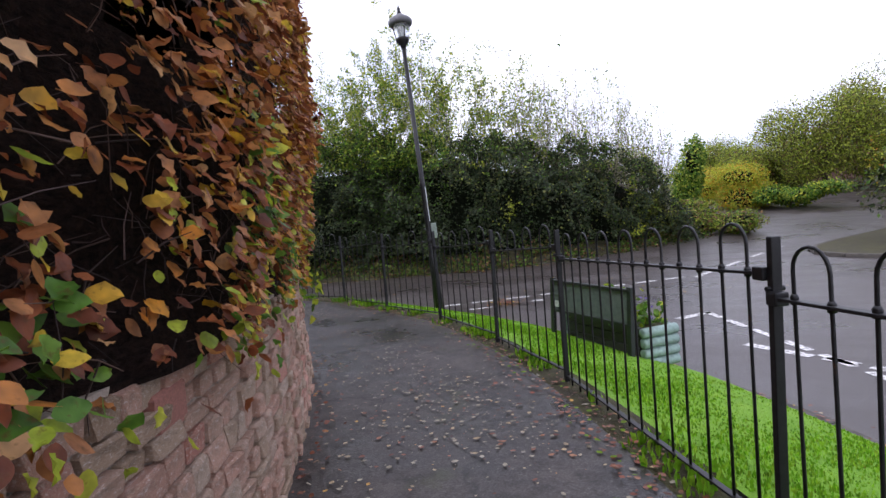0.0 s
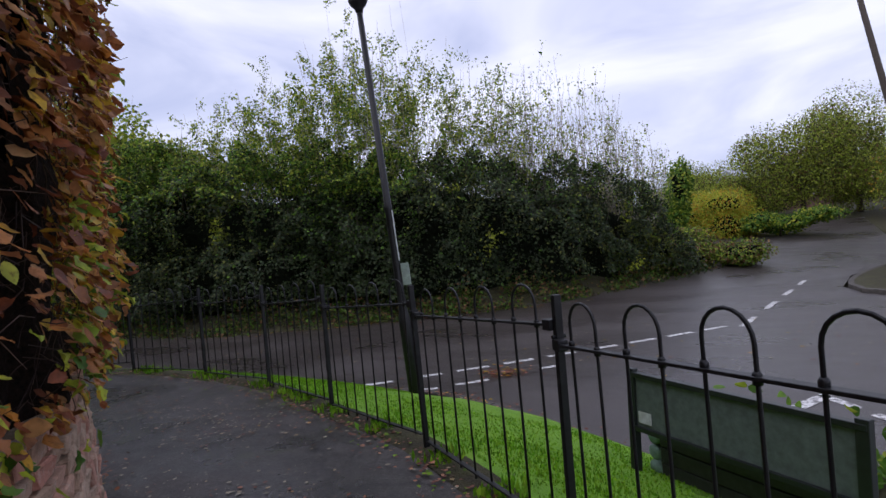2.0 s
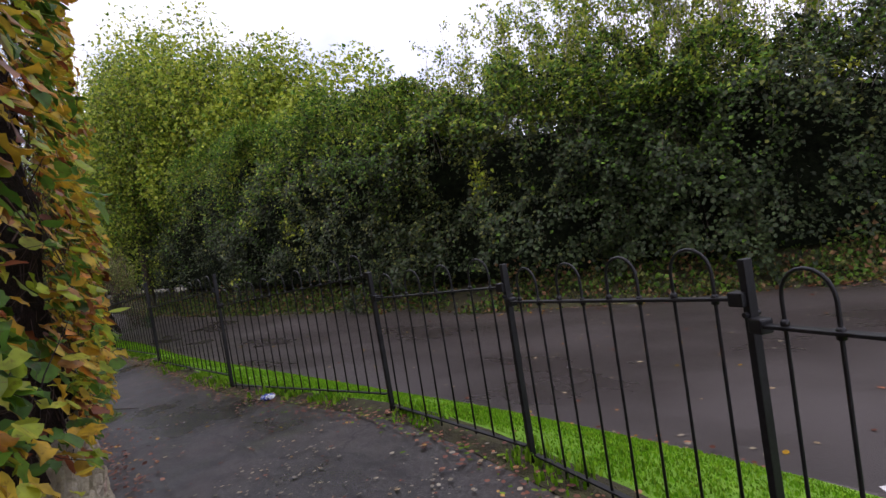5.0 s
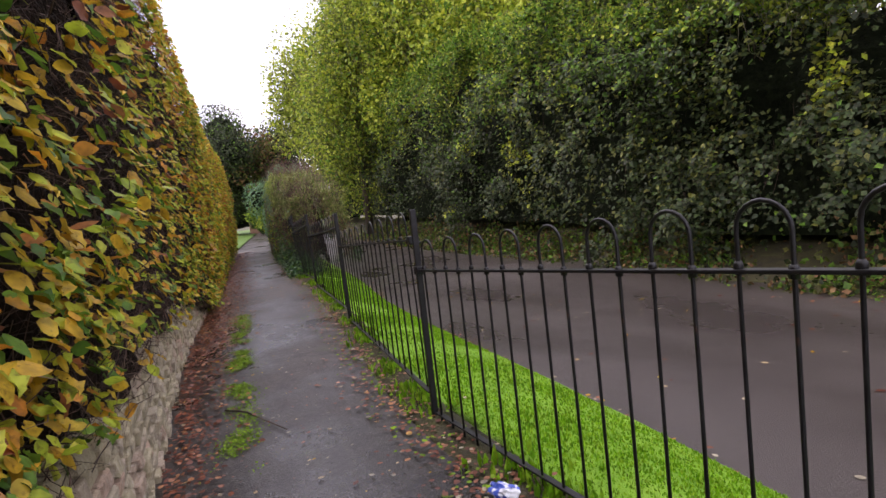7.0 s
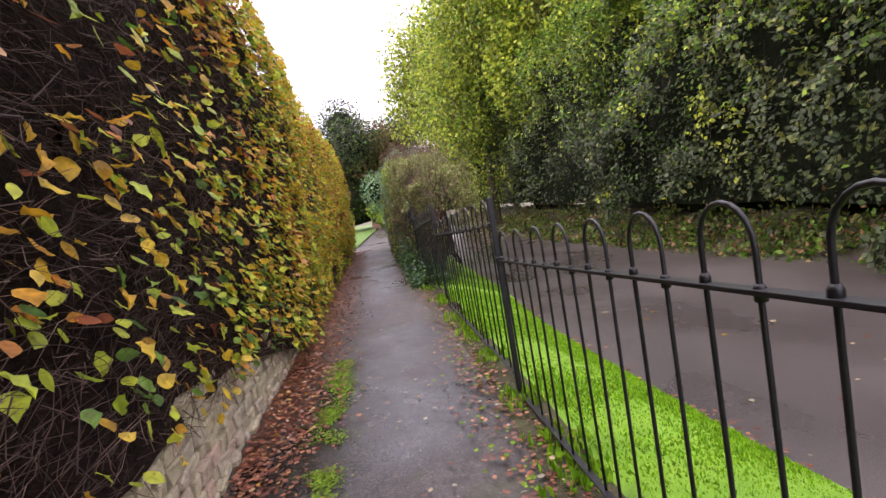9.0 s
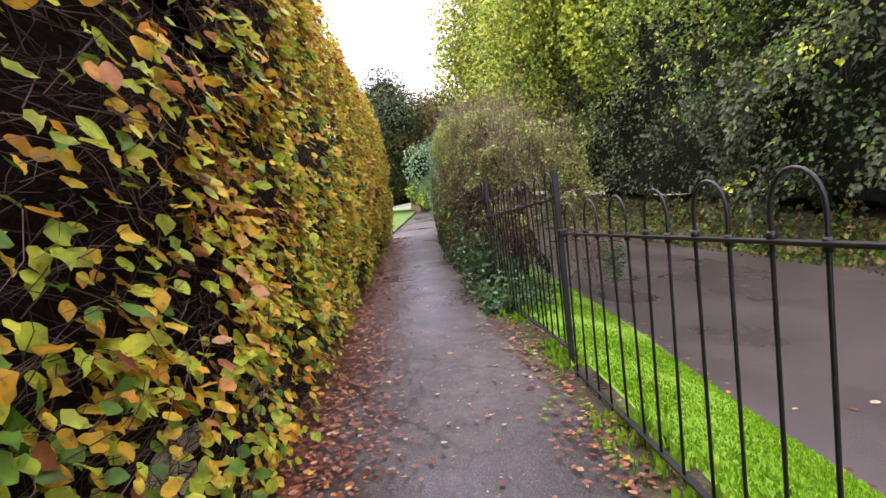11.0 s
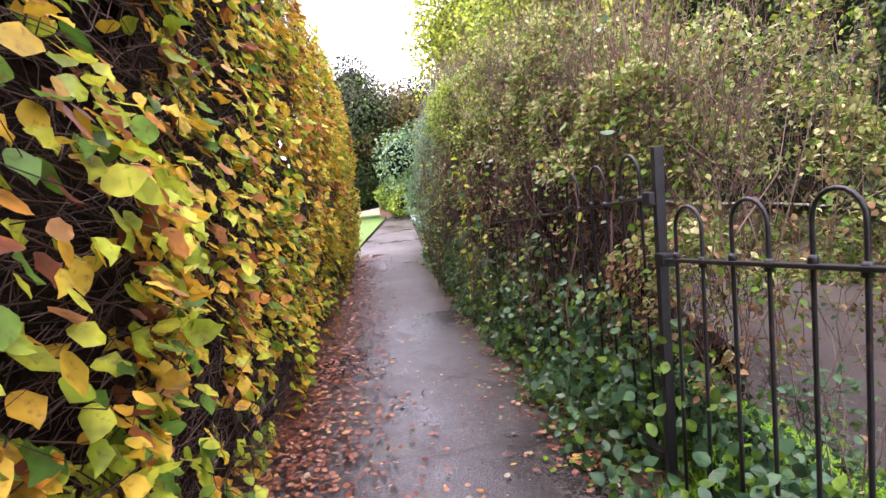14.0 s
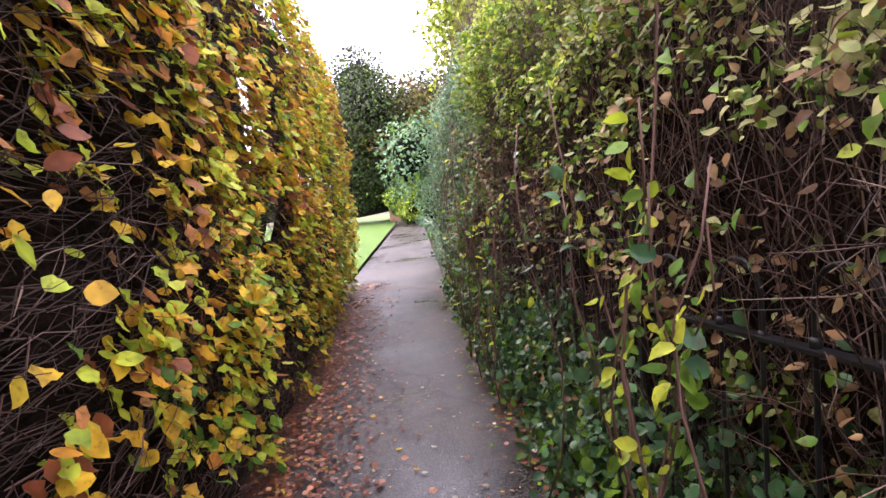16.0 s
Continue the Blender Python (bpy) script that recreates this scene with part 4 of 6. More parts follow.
# the face is thin where the hedge has been cut back hard
thin = np.interp(-p_[:, 0], [4.9, 5.9, 9.0, 10.0], [1.0, 0.18, 0.18, 1.0])
keep &= rng.random(count) < np.where(h_ > 0.93, 1.0, thin * np.where((p_[:, 0] < -9.5) & (h_ < 0.12), 0.45, 1.0))
p_, o_, h_ = p_[keep], o_[keep], h_[keep]
n = len(p_)
p_ += o_ * (wobble(p_, 2.3, 4.0)[:, None] * 0.12) + rng.normal(0, 0.012, (n, 3))
along = np.column_stack([-o_[:, 1], o_[:, 0], np.zeros(n)])
way = along * rng.normal(0, 0.6, (n, 1)) + o_ * rng.uniform(0.1, 0.8, (n, 1)) + np.array([0, 0, -1.0]) * rng.uniform(-0.1, 1.1, (n, 1))
nor = o_ * rng.uniform(0.3, 1.0, (n, 1)) + np.array([0, 0, 1.0]) * rng.uniform(0.1, 1.0, (n, 1)) + unit(n) * 0.35
size = rng.uniform(0.040, 0.075, n) * np.interp(-p_[:, 0], [4.9, 5.9, 9.0, 10.0], [1.0, 1.22, 1.22, 1.0])
pick = hedge_pick(p_, h_)
picked = rng.permutation(np.where((p_[:, 0] < 0.0) & (p_[:, 0] > -9.0) & (h_ < 0.6))[0])[:260]
rest = np.ones(n, bool)
rest[picked] = False
single = [(p_[i].copy(), way[i].copy(), nor[i].copy(), float(size[i]), int(pick[i])) for i in picked]
piece("leaf_mass", leaf_mesh("leaves", p_[rest], way[rest], nor[rest], size[rest], HEDGE_MATS, pick[rest], 2), hedge)
# green shoots hanging over the wall
n = 480
s_ = rng.uniform(HEDGE_S0, 11.5, n)
pl, ol = hedge_point(s_, rng.normal(0.0, 0.02, n), rng.normal(-0.04, 0.04, n))
pl = pl[rng.random(n) < np.clip(0.35 + 1.3 * wobble(pl, 2.4, 14.0), 0, 1)]
n = len(pl)
piece("leaf_mass", leaf_mesh("leaf_mass", pl, unit(n) * 0.7 + (0, 0, -0.8), unit(n) * 0.5 + (0.4, 0.6, 0.6), rng.uniform(0.04, 0.07, n), HEDGE_MATS, rng.choice([2, 3, 0], n, p=[0.55, 0.35, 0.1]), 2), hedge)
# leaves on top of the hedge
n = 7000
s_ = rng.uniform(HEDGE_S0, HEDGE_S1, n)
pt, ot = hedge_point(s_, np.ones(n), rng.uniform(0, 1.1, n))
pt[:, 2] += rng.normal(0.0, 0.04, n)
piece("leaf_mass", leaf_mesh("top_leaves", pt, unit(n), unit(n) + (0, 0, 1.2), rng.uniform(0.045, 0.08, n), HEDGE_MATS, hedge_pick(pt, np.ones(n)), False), hedge)
# twigs behind the leaves
n = 16000
s_ = rng.uniform(HEDGE_S0, HEDGE_S1, n)
pa, oa = hedge_point(s_, rng.random(n), np.abs(rng.normal(0.10, 0.07, n)))
side = np.column_stack([-oa[:, 1], oa[:, 0], np.zeros(n)])
pb = pa + side * rng.normal(0, 0.16, (n, 1)) + oa * rng.normal(0.03, 0.05, (n, 1)) + np.array([0, 0, 1]) * rng.normal(0.04, 0.10, (n, 1))
v, f = sticks(pa, pb, rng.uniform(0.0012, 0.0032, n))
piece("twig_mass", mesh_fast("twigs", v, f, twig), hedge, "thin bare brown twigs")


n = 30000
s_ = rng.uniform(*np.interp([-4.8, -22.0], -WALL.p[::-1, 0] * -1, WALL.s[::-1]), n)
pa, oa = hedge_point(s_, rng.random(n) * 0.9, np.abs(rng.normal(0.07, 0.05, n)))
side = np.column_stack([-oa[:, 1], oa[:, 0], np.zeros(n)])
pb = pa + side * rng.normal(0, 0.22, (n, 1)) + oa * rng.normal(0.02, 0.04, (n, 1)) + np.array([0, 0, 1]) * rng.normal(0.0, 0.07, (n, 1))
v, f = sticks(pa, pb, rng.uniform(0.001, 0.0024, n))
piece("twig_mass", mesh_fast("twig_mass", v, f, [rust_twig, twig], np.repeat(rng.choice(2, n, p=[0.22, 0.78]), 6)), hedge, "bare cut twigs")

# ---- shrubs and trees ----
def crown_points(n, centre, radii, lumps, seed, shell=0.38):
    """Points in the outer shell of a lumpy crown built of several overlapping rounded masses, with outward directions."""
    r = np.random.default_rng(seed)
    c = []
    for k in range(lumps):
        d = r.normal(size=3)
        d /= np.linalg.norm(d)
        d[2] = (abs(d[2]) * 0.8 + 0.05) * (1 if k % 2 else -1)
        c.append((np.array(centre) + d * np.array(radii) * r.uniform(0.35, 0.75), np.array(radii) * r.uniform(0.30, 0.55)))
    which = r.integers(0, lumps, n)
    d = r.normal(size=(n, 3))
    d /= np.linalg.norm(d, axis=1, keepdims=True)
    rad = r.uniform(shell, 1.08, n) ** 0.7
    cc = np.array([q[0] for q in c])[which]
    rr = np.array([q[1] for q in c])[which]
    return cc + d * rr * rad[:, None], d, c


def limb_sticks(base, tips, r0, seed):
    """Limbs from the stem towards points of the crown."""
    r = np.random.default_rng(seed)
    st, en, ra = [], [], []
    for t in tips:
        j = np.array(base) + (np.array(t) - np.array(base)) * np.array([0.25, 0.25, r.uniform(0.25, 0.5)])
        st += [np.array(base) + np.array([0, 0, (j[2] - base[2]) * 0.5]), j]
        en += [j, np.array(t)]
        ra += [r0, r0 * 0.6]
    return sticks(np.array(st), np.array(en), np.array(ra))


def tree(name, label, category, at, high, spread, crown_low, leaves, leaf_size, mats, weights, seed, lumps=9, twigs=160, core=True, group="", stem=0.09, deep=None):
    """A trunk, limbs and a crown of separate leaves round several masses."""
    x, y, z = at
    base = thing(name, label, category, group, m=pose(x, y, z))
    r = np.random.default_rng(seed)
    deep = deep or spread
    cz = (high + crown_low) / 2
    rad = (spread, deep, (high - crown_low) / 2)
    pts, d, masses = crown_points(leaves, (0, 0, cz), rad, lumps, seed)
    pts[:, 2] = np.maximum(pts[:, 2], 0.05)
    top = [tuple(np.array((r.uniform(-0.1, 0.1), r.uniform(-0.1, 0.1), 0)) + np.array((0, 0, q))) for q in (-0.2, cz * 0.4, cz * 0.8, cz * 1.3)]
    v, f = tube(top, [stem * 1.25, stem, stem * 0.8, stem * 0.4], 9)
    trunk = piece("trunk", mesh_of("trunk", v, f, bark, smooth=True), base)
    v, f = limb_sticks((0, 0, cz * 0.35), [m[0] for m in masses] + [p for p in pts[:twigs // 4]], stem * 0.22, seed)
    piece("limb_frame", mesh_fast("limbs", v, f, bark), base)
    way = d * 0.5 + unit(leaves) * 0.8 + np.array([0, 0, -0.35])
    nor = d + unit(leaves) * 0.7 + np.array([0, 0, 0.5])
    crown = piece("crown", leaf_mesh("crown", pts, way, nor, leaf_size * r.uniform(0.7, 1.3, leaves), mats, r.choice(len(mats), leaves, p=weights), False), base)
    i = r.integers(0, leaves, twigs)
    ends = pts[i] + d[i] * r.uniform(0.05, 0.3, (twigs, 1)) + np.array([0, 0, 0.12])
    v, f = sticks(pts[i] * np.array([0.7, 0.7, 0.85]) + np.array([0, 0, 0.1]), ends, 0.006)
    piece("twig_mass", mesh_fast("twigs", v, f, twig), base)
    # dark lumps added inside the crown as its shaded depth
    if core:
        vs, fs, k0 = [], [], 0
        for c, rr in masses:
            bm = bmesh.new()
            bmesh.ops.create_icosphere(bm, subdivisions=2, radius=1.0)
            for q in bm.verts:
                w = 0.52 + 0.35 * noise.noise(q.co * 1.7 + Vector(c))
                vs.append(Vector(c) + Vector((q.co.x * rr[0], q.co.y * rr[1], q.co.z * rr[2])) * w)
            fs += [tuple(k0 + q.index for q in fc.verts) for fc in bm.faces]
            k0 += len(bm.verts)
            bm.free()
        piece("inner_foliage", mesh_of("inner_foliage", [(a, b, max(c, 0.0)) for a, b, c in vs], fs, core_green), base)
    return base


# ---- long overgrown masses ----
def hedge_mass(name, label, category, line, side, s0, s1, off0, off1, top, leaves, leaf_size, mats, weight_fn, seed, twigs, core_in=0.25, lump=0.28, fine=True, foot=0.0, core=None, stem_mat=None, front=1.0, group="", puff=0.0, blunt=0.01):
    """A long overgrown mass along the railings; top gives its height along the line."""
    r = np.random.default_rng(seed)
    base = thing(name, label, category, group)
    n = leaves
    s = r.uniform(s0, s1, n)
    t = r.random(n) * front
    zt = top(s)
    # a rounded cross-section: the face towards the path, the crest, the far side
    ang = np.pi * (0.02 + 0.96 * t)
    near = off0(s) if callable(off0) else off0
    mid, half = (near + off1) / 2, (off1 - near) / 2
    off = mid - half * np.sign(np.cos(ang)) * np.abs(np.cos(ang)) ** 0.55
    z = zt * np.abs(np.sin(ang)) ** 0.6
    ends = np.clip(np.minimum(s - s0, s1 - s) / 0.7, 0.05, 1) ** 0.5
    z *= ends
    xy = line.at(s) + side * line.right(s) * off[:, None]
    nrm2 = side * line.right(s) * (-np.cos(ang))[:, None]
    p = np.column_stack([xy, z + foot])
    o = np.column_stack([nrm2, np.sin(ang)])
    w = wobble(p, 0.5 / lump, 3.7) + 0.55 * wobble(p, 1.4 / lump, 8.1)
    if puff:
        w = w + puff * (0.55 - 2.2 * np.abs(wobble(p, 0.75, 15.0))) + puff * (0.35 - 1.6 * np.abs(wobble(p, 1.7, 25.0)))
    p = p + o * (w[:, None] * lump - np.abs(r.normal(0, lump * 0.3, n))[:, None])
    zr = np.clip((p[:, 2] - foot) / np.maximum(zt, 0.1), 0, 1.2)
    pick, ok = weight_fn(p, zr, r)
    p, o, pick = p[ok], o[ok], pick[ok]
    p[:, 2] = np.maximum(p[:, 2], foot - 0.25)
    m = len(p)
    way = o * 0.5 + unit(m) * 0.7 + np.array([0, 0, -0.4])
    nor = o + unit(m) * 0.5 + np.array([0, 0, 0.4])
    piece("leaf_mass", leaf_mesh("leaves", p, way, nor, leaf_size * r.uniform(0.6, 1.35, m), mats, pick, fine), base)
    i = r.integers(0, m, twigs)
    a = p[i] - o[i] * r.uniform(0.05, 0.3, (twigs, 1))
    b = a + np.column_stack([r.normal(0, 0.12, twigs), r.normal(0, 0.12, twigs), r.uniform(0.1, 0.65, twigs)])
    v, f = sticks(a, b, r.uniform(0.0014, 0.0036, twigs))
    piece("stem_mass", mesh_fast("stems", v, f, [stem_mat or rust_twig]), base, "reddish brown bare stems")
    # inner sheet coloured dark for the shade seen through gaps in the leaves
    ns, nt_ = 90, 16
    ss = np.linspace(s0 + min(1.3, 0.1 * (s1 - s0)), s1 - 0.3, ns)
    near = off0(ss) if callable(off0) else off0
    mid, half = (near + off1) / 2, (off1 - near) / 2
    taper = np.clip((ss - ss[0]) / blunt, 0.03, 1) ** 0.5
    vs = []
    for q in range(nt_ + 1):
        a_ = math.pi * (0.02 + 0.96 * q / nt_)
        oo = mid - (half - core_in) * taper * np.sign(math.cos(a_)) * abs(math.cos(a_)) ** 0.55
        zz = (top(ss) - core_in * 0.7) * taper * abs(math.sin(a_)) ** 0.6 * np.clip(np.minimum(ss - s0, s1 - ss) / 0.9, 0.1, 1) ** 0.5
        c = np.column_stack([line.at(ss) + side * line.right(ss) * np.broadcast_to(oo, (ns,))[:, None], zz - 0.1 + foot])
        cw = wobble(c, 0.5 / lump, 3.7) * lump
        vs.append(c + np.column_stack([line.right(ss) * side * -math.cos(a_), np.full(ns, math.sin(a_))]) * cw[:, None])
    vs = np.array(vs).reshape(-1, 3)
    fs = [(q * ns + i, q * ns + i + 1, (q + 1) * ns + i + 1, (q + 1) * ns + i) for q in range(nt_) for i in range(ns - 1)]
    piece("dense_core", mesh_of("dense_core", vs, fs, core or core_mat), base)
    return base


# the dark belt across the road: an unbroken hedgerow, then thin trees and taller ones behind it
belt = "trees and shrubs across the road"


def s_of(line, x):
    return float(line.s[int(np.argmin(np.abs(line.p[:, 0] - x)))])


def row_top(s):
    x = FAR.at(s)[..., 0]
    return np.interp(x, [-40, -28, -22, -14, -9, -5, -1, 2, 4, 5.6], [7.5, 7.2, 6.6, 5.8, 4.9, 4.5, 4.3, 4.0, 3.4, 2.2])


# Leaf colour by height stands in for shade below and sky light on the crest.
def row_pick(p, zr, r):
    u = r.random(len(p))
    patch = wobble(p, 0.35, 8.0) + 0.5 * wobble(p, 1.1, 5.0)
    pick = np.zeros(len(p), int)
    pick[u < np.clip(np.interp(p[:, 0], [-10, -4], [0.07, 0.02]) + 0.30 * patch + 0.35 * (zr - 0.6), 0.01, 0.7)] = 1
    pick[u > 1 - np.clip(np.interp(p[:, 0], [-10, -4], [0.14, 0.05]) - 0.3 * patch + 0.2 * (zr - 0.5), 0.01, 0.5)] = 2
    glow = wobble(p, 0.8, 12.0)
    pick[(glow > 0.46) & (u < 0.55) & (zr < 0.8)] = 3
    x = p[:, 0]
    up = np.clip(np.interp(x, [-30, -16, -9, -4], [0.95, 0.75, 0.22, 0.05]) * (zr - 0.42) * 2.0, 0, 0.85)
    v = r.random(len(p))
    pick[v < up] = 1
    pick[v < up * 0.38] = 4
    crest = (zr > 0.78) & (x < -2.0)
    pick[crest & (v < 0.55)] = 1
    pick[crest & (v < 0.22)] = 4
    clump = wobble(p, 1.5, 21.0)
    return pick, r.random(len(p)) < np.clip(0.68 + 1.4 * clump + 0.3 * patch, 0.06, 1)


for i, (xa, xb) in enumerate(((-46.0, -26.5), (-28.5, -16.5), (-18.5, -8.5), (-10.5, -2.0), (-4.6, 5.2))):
    hedge_mass("hedgerow", "dense dark green roadside hedgerow, shade toned into its lower leaves, a few yellowing", "hedgerow", FAR, -1, s_of(FAR, xa), s_of(FAR, xb), 0.30, 4.4, row_top, (16000, 62000, 80000, 74000, 76000)[i], 0.088,
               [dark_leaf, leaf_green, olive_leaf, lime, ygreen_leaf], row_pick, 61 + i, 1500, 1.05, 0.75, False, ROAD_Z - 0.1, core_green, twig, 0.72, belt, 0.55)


n = 48000
s_ = rng.uniform(s_of(FAR, -30.0), FAR.length - 0.6, n)
off_ = rng.uniform(0.0, 1.3, n)
xy = FAR.at(s_) - FAR.right(s_) * off_[:, None]
und = np.column_stack([xy, ROAD_Z + 0.29 * off_ + np.abs(rng.normal(0, 0.17, n)) * (0.35 + off_)])
dens = wobble(und, 1.1, 31.0)
und = und[rng.random(n) < np.clip(0.45 + 1.2 * dens, 0.05, 1)]
n = len(und)
tagged(piece("undergrowth", leaf_mesh("undergrowth", und, unit(n) + (0, 0, 0.3), unit(n) + (0, -0.5, 0.8), rng.uniform(0.05, 0.12, n), [leaf_green, olive_leaf, rust_leaf, dark_leaf], rng.choice(4, n, p=[0.3, 0.25, 0.2, 0.25]), False)),
       "ivy, weeds and dead leaves along the foot of the hedgerow", "undergrowth", kind="stuff")


def coppice(at, high, spread, low, shoots, leaves, leaf_size, mats, weights, seed, label, bend=0.25):
    """Many thin upright shoots from one stool, with sparse leaves towards their tips."""
    r = np.random.default_rng(seed)
    base = thing("coppiced_tree", label, "tree", belt, m=pose(*at))
    ang, rad = r.uniform(0, 2 * math.pi, shoots), np.sqrt(r.random(shoots)) * spread
    tip = np.column_stack([rad * np.cos(ang), rad * np.sin(ang), high * (1 - 0.35 * (rad / spread) ** 2) * r.uniform(0.72, 1.0, shoots)])
    foot = np.column_stack([tip[:, :2] * 0.12, np.zeros(shoots)])
    mid = foot * 0.45 + tip * 0.55 + np.column_stack([tip[:, :2] * bend * 0.4, np.zeros(shoots)])
    v1, f1 = sticks(foot, mid, r.uniform(0.014, 0.03, shoots))
    v2, f2 = sticks(mid, tip, r.uniform(0.006, 0.011, shoots))
    side_n = shoots * 5
    k = r.integers(0, shoots, side_n)
    t = r.uniform(0.15, 0.95, (side_n, 1))
    a = mid[k] * (1 - t) + tip[k] * t
    b = a + np.column_stack([r.normal(0, 0.22, (side_n, 2)), r.uniform(0.15, 0.5, side_n)])
    v3, f3 = sticks(a, b, 0.004)
    piece("stem_mass", mesh_fast("stem_mass", np.concatenate([v1, v2, v3]), np.concatenate([f1, f2 + len(v1), f3 + len(v1) + len(v2)]), pale_twig), base, "pale thin upright shoots")
    k = r.integers(0, side_n, leaves)
    p = a[k] + (b[k] - a[k]) * r.uniform(0.2, 1.1, (leaves, 1)) + r.normal(0, 0.07, (leaves, 3))
    ok = (p[:, 2] > low) | (r.random(leaves) < 0.3)
    p = p[ok]
    m = len(p)
    piece("leaf_mass", leaf_mesh("leaf_mass", p, unit(m) + (0, 0, -0.4), unit(m) + (0, 0, 0.6), leaf_size * r.uniform(0.6, 1.3, m), mats, r.choice(len(mats), m, p=weights), False), base)
    return base


spec = np.random.default_rng(77)
for i, (x, hgt, spr, lv) in enumerate(((-13.5, 6.0, 1.8, 5500), (-11.0, 6.3, 2.0, 6500), (-8.7, 6.9, 1.9, 6000), (-6.6, 8.0, 1.9, 8000), (-4.6, 9.3, 2.1, 11500), (-2.6, 9.0, 2.2, 6500), (-0.6, 7.9, 1.9, 3600),
                                       (0.9, 7.7, 1.7, 1000), (2.3, 7.1, 1.8, 1000), (3.6, 5.8, 1.4, 1000))):
    k = int(np.argmin(np.abs(FAR.p[:, 0] - x)))
    coppice((x, FAR.p[k, 1] + 3.3 + spec.uniform(-0.3, 0.5), -0.3), hgt, spr, 3.2, 85, int(lv * 1.6), 0.078, [ygreen_leaf, olive_leaf, leaf_green, lime], [0.42, 0.22, 0.26, 0.10], 300 + i,
            "thin young tree with sparse yellow-green leaves" if lv > 1000 else "nearly bare young tree of pale upright shoots")
for i, (x, y, hgt, spr) in enumerate(((-13.0, 20.2, 6.9, 2.6), (-16.0, 19.6, 8.4, 3.0), (-19.5, 19.2, 10.4, 3.4), (-23.0, 18.4, 13.0, 3.8), (-27.0, 18.0, 14.0, 4.2), (-31.5, 18.6, 14.5, 4.4), (-37.0, 19.6, 14.0, 4.6))):
    tree("tree", "tall leafy yellow-green tree behind the hedgerow", "tree", (x, y, -0.3), hgt, spr, 1.5, 32000, 0.155, [ygreen_leaf, olive_leaf, leaf_green, lime], [0.52, 0.10, 0.18, 0.20], 340 + i, 15, 420, False, belt, 0.15)

# ---- bramble and shrub growing through the railings ----
S_P10 = float(FENCE.s[int(np.argmin(np.linalg.norm(FENCE.p - np.array(POSTS[13]), axis=1)))])


def bush_top(s):
    return np.interp(s - S_P10, [1.5, 2.2, 3.2, 5.0, 8.0, 11.0], [0.9, 1.35, 1.75, 2.2, 2.55, 2.5])


def bush_face(s):
    return np.interp(s - S_P10, [1.5, 2.6, 3.8, 11.0], [0.25, 0.10, -0.16, -0.22])


def bush_pick(p, zr, r):
    """Ivy at the foot, bare brown stems above it, pale leaves at the crest; greener farther along."""
    u, g = r.random(len(p)), r.random(len(p))
    x = p[:, 0]
    pick = np.full(len(p), 3)
    clump = wobble(p, 1.9, 41.0) + 0.7 * wobble(p, 5.0, 44.0)
    zr = zr + 0.20 * clump
    low, midh, high = zr < 0.24, (zr >= 0.24) & (zr < 0.66), zr >= 0.66
    pick[low & (u < 0.85)] = 0
    pick[low & (u > 0.90)] = 4
    pick[midh & (u < 0.45)] = 2
    pick[midh & (u > 0.70)] = 4
    pick[high & (u < 0.14)] = 2
    pick[high & (u > 0.78)] = 4
    far = np.interp(-x, [16.5, 18.5], [0.10, 0.80])
    v = r.random(len(p))
    pick[high & (v < far)] = 4
    pick[high & (v < far * 0.5)] = 6
    teal = np.interp(-x, [19.2, 20.6], [0.0, 0.9])
    pick[v < teal] = 5
    keep_p = np.where(low, 0.85 + 0.6 * clump, np.where(midh, 0.16 + 0.7 * clump, 0.95 + 0.9 * clump))
    keep_p = np.maximum(keep_p, np.interp(-x, [19.0, 20.4], [0.0, 0.9]))
    return pick, g < np.clip(keep_p, 0.02, 1.0)


# stem brown mottled with near-black: shade between the stems painted into the core
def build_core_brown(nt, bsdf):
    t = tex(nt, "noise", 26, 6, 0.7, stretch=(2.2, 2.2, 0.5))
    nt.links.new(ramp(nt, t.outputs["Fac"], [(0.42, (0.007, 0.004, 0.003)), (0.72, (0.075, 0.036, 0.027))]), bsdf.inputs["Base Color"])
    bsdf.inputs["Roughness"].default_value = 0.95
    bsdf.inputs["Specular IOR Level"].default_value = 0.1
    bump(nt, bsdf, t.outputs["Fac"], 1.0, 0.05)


core_brown = material("brown_stem_shade", build_core_brown)
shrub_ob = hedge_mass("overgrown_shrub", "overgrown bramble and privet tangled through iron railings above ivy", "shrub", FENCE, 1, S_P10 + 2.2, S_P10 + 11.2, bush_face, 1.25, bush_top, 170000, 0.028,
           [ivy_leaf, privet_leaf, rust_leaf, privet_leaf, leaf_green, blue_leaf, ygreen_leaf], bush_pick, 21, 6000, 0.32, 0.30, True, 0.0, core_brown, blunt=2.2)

n = 30000
s_ = rng.uniform(S_P10 + 1.5, S_P10 + 11.2, n)
hgt_ = np.abs(rng.normal(0, 0.27, n))
iv = np.column_stack([FENCE.at(s_) + FENCE.right(s_) * (rng.uniform(-0.27, 0.42, n) * np.clip(1.0 - hgt_, 0.1, 1))[:, None], hgt_ * np.clip((s_ - S_P10 - 1.0) / 2.0, 0.3, 1)])
iv = iv[rng.random(n) < np.clip(0.55 + 0.9 * wobble(iv, 2.2, 17.0), 0.05, 1)]
n = len(iv)
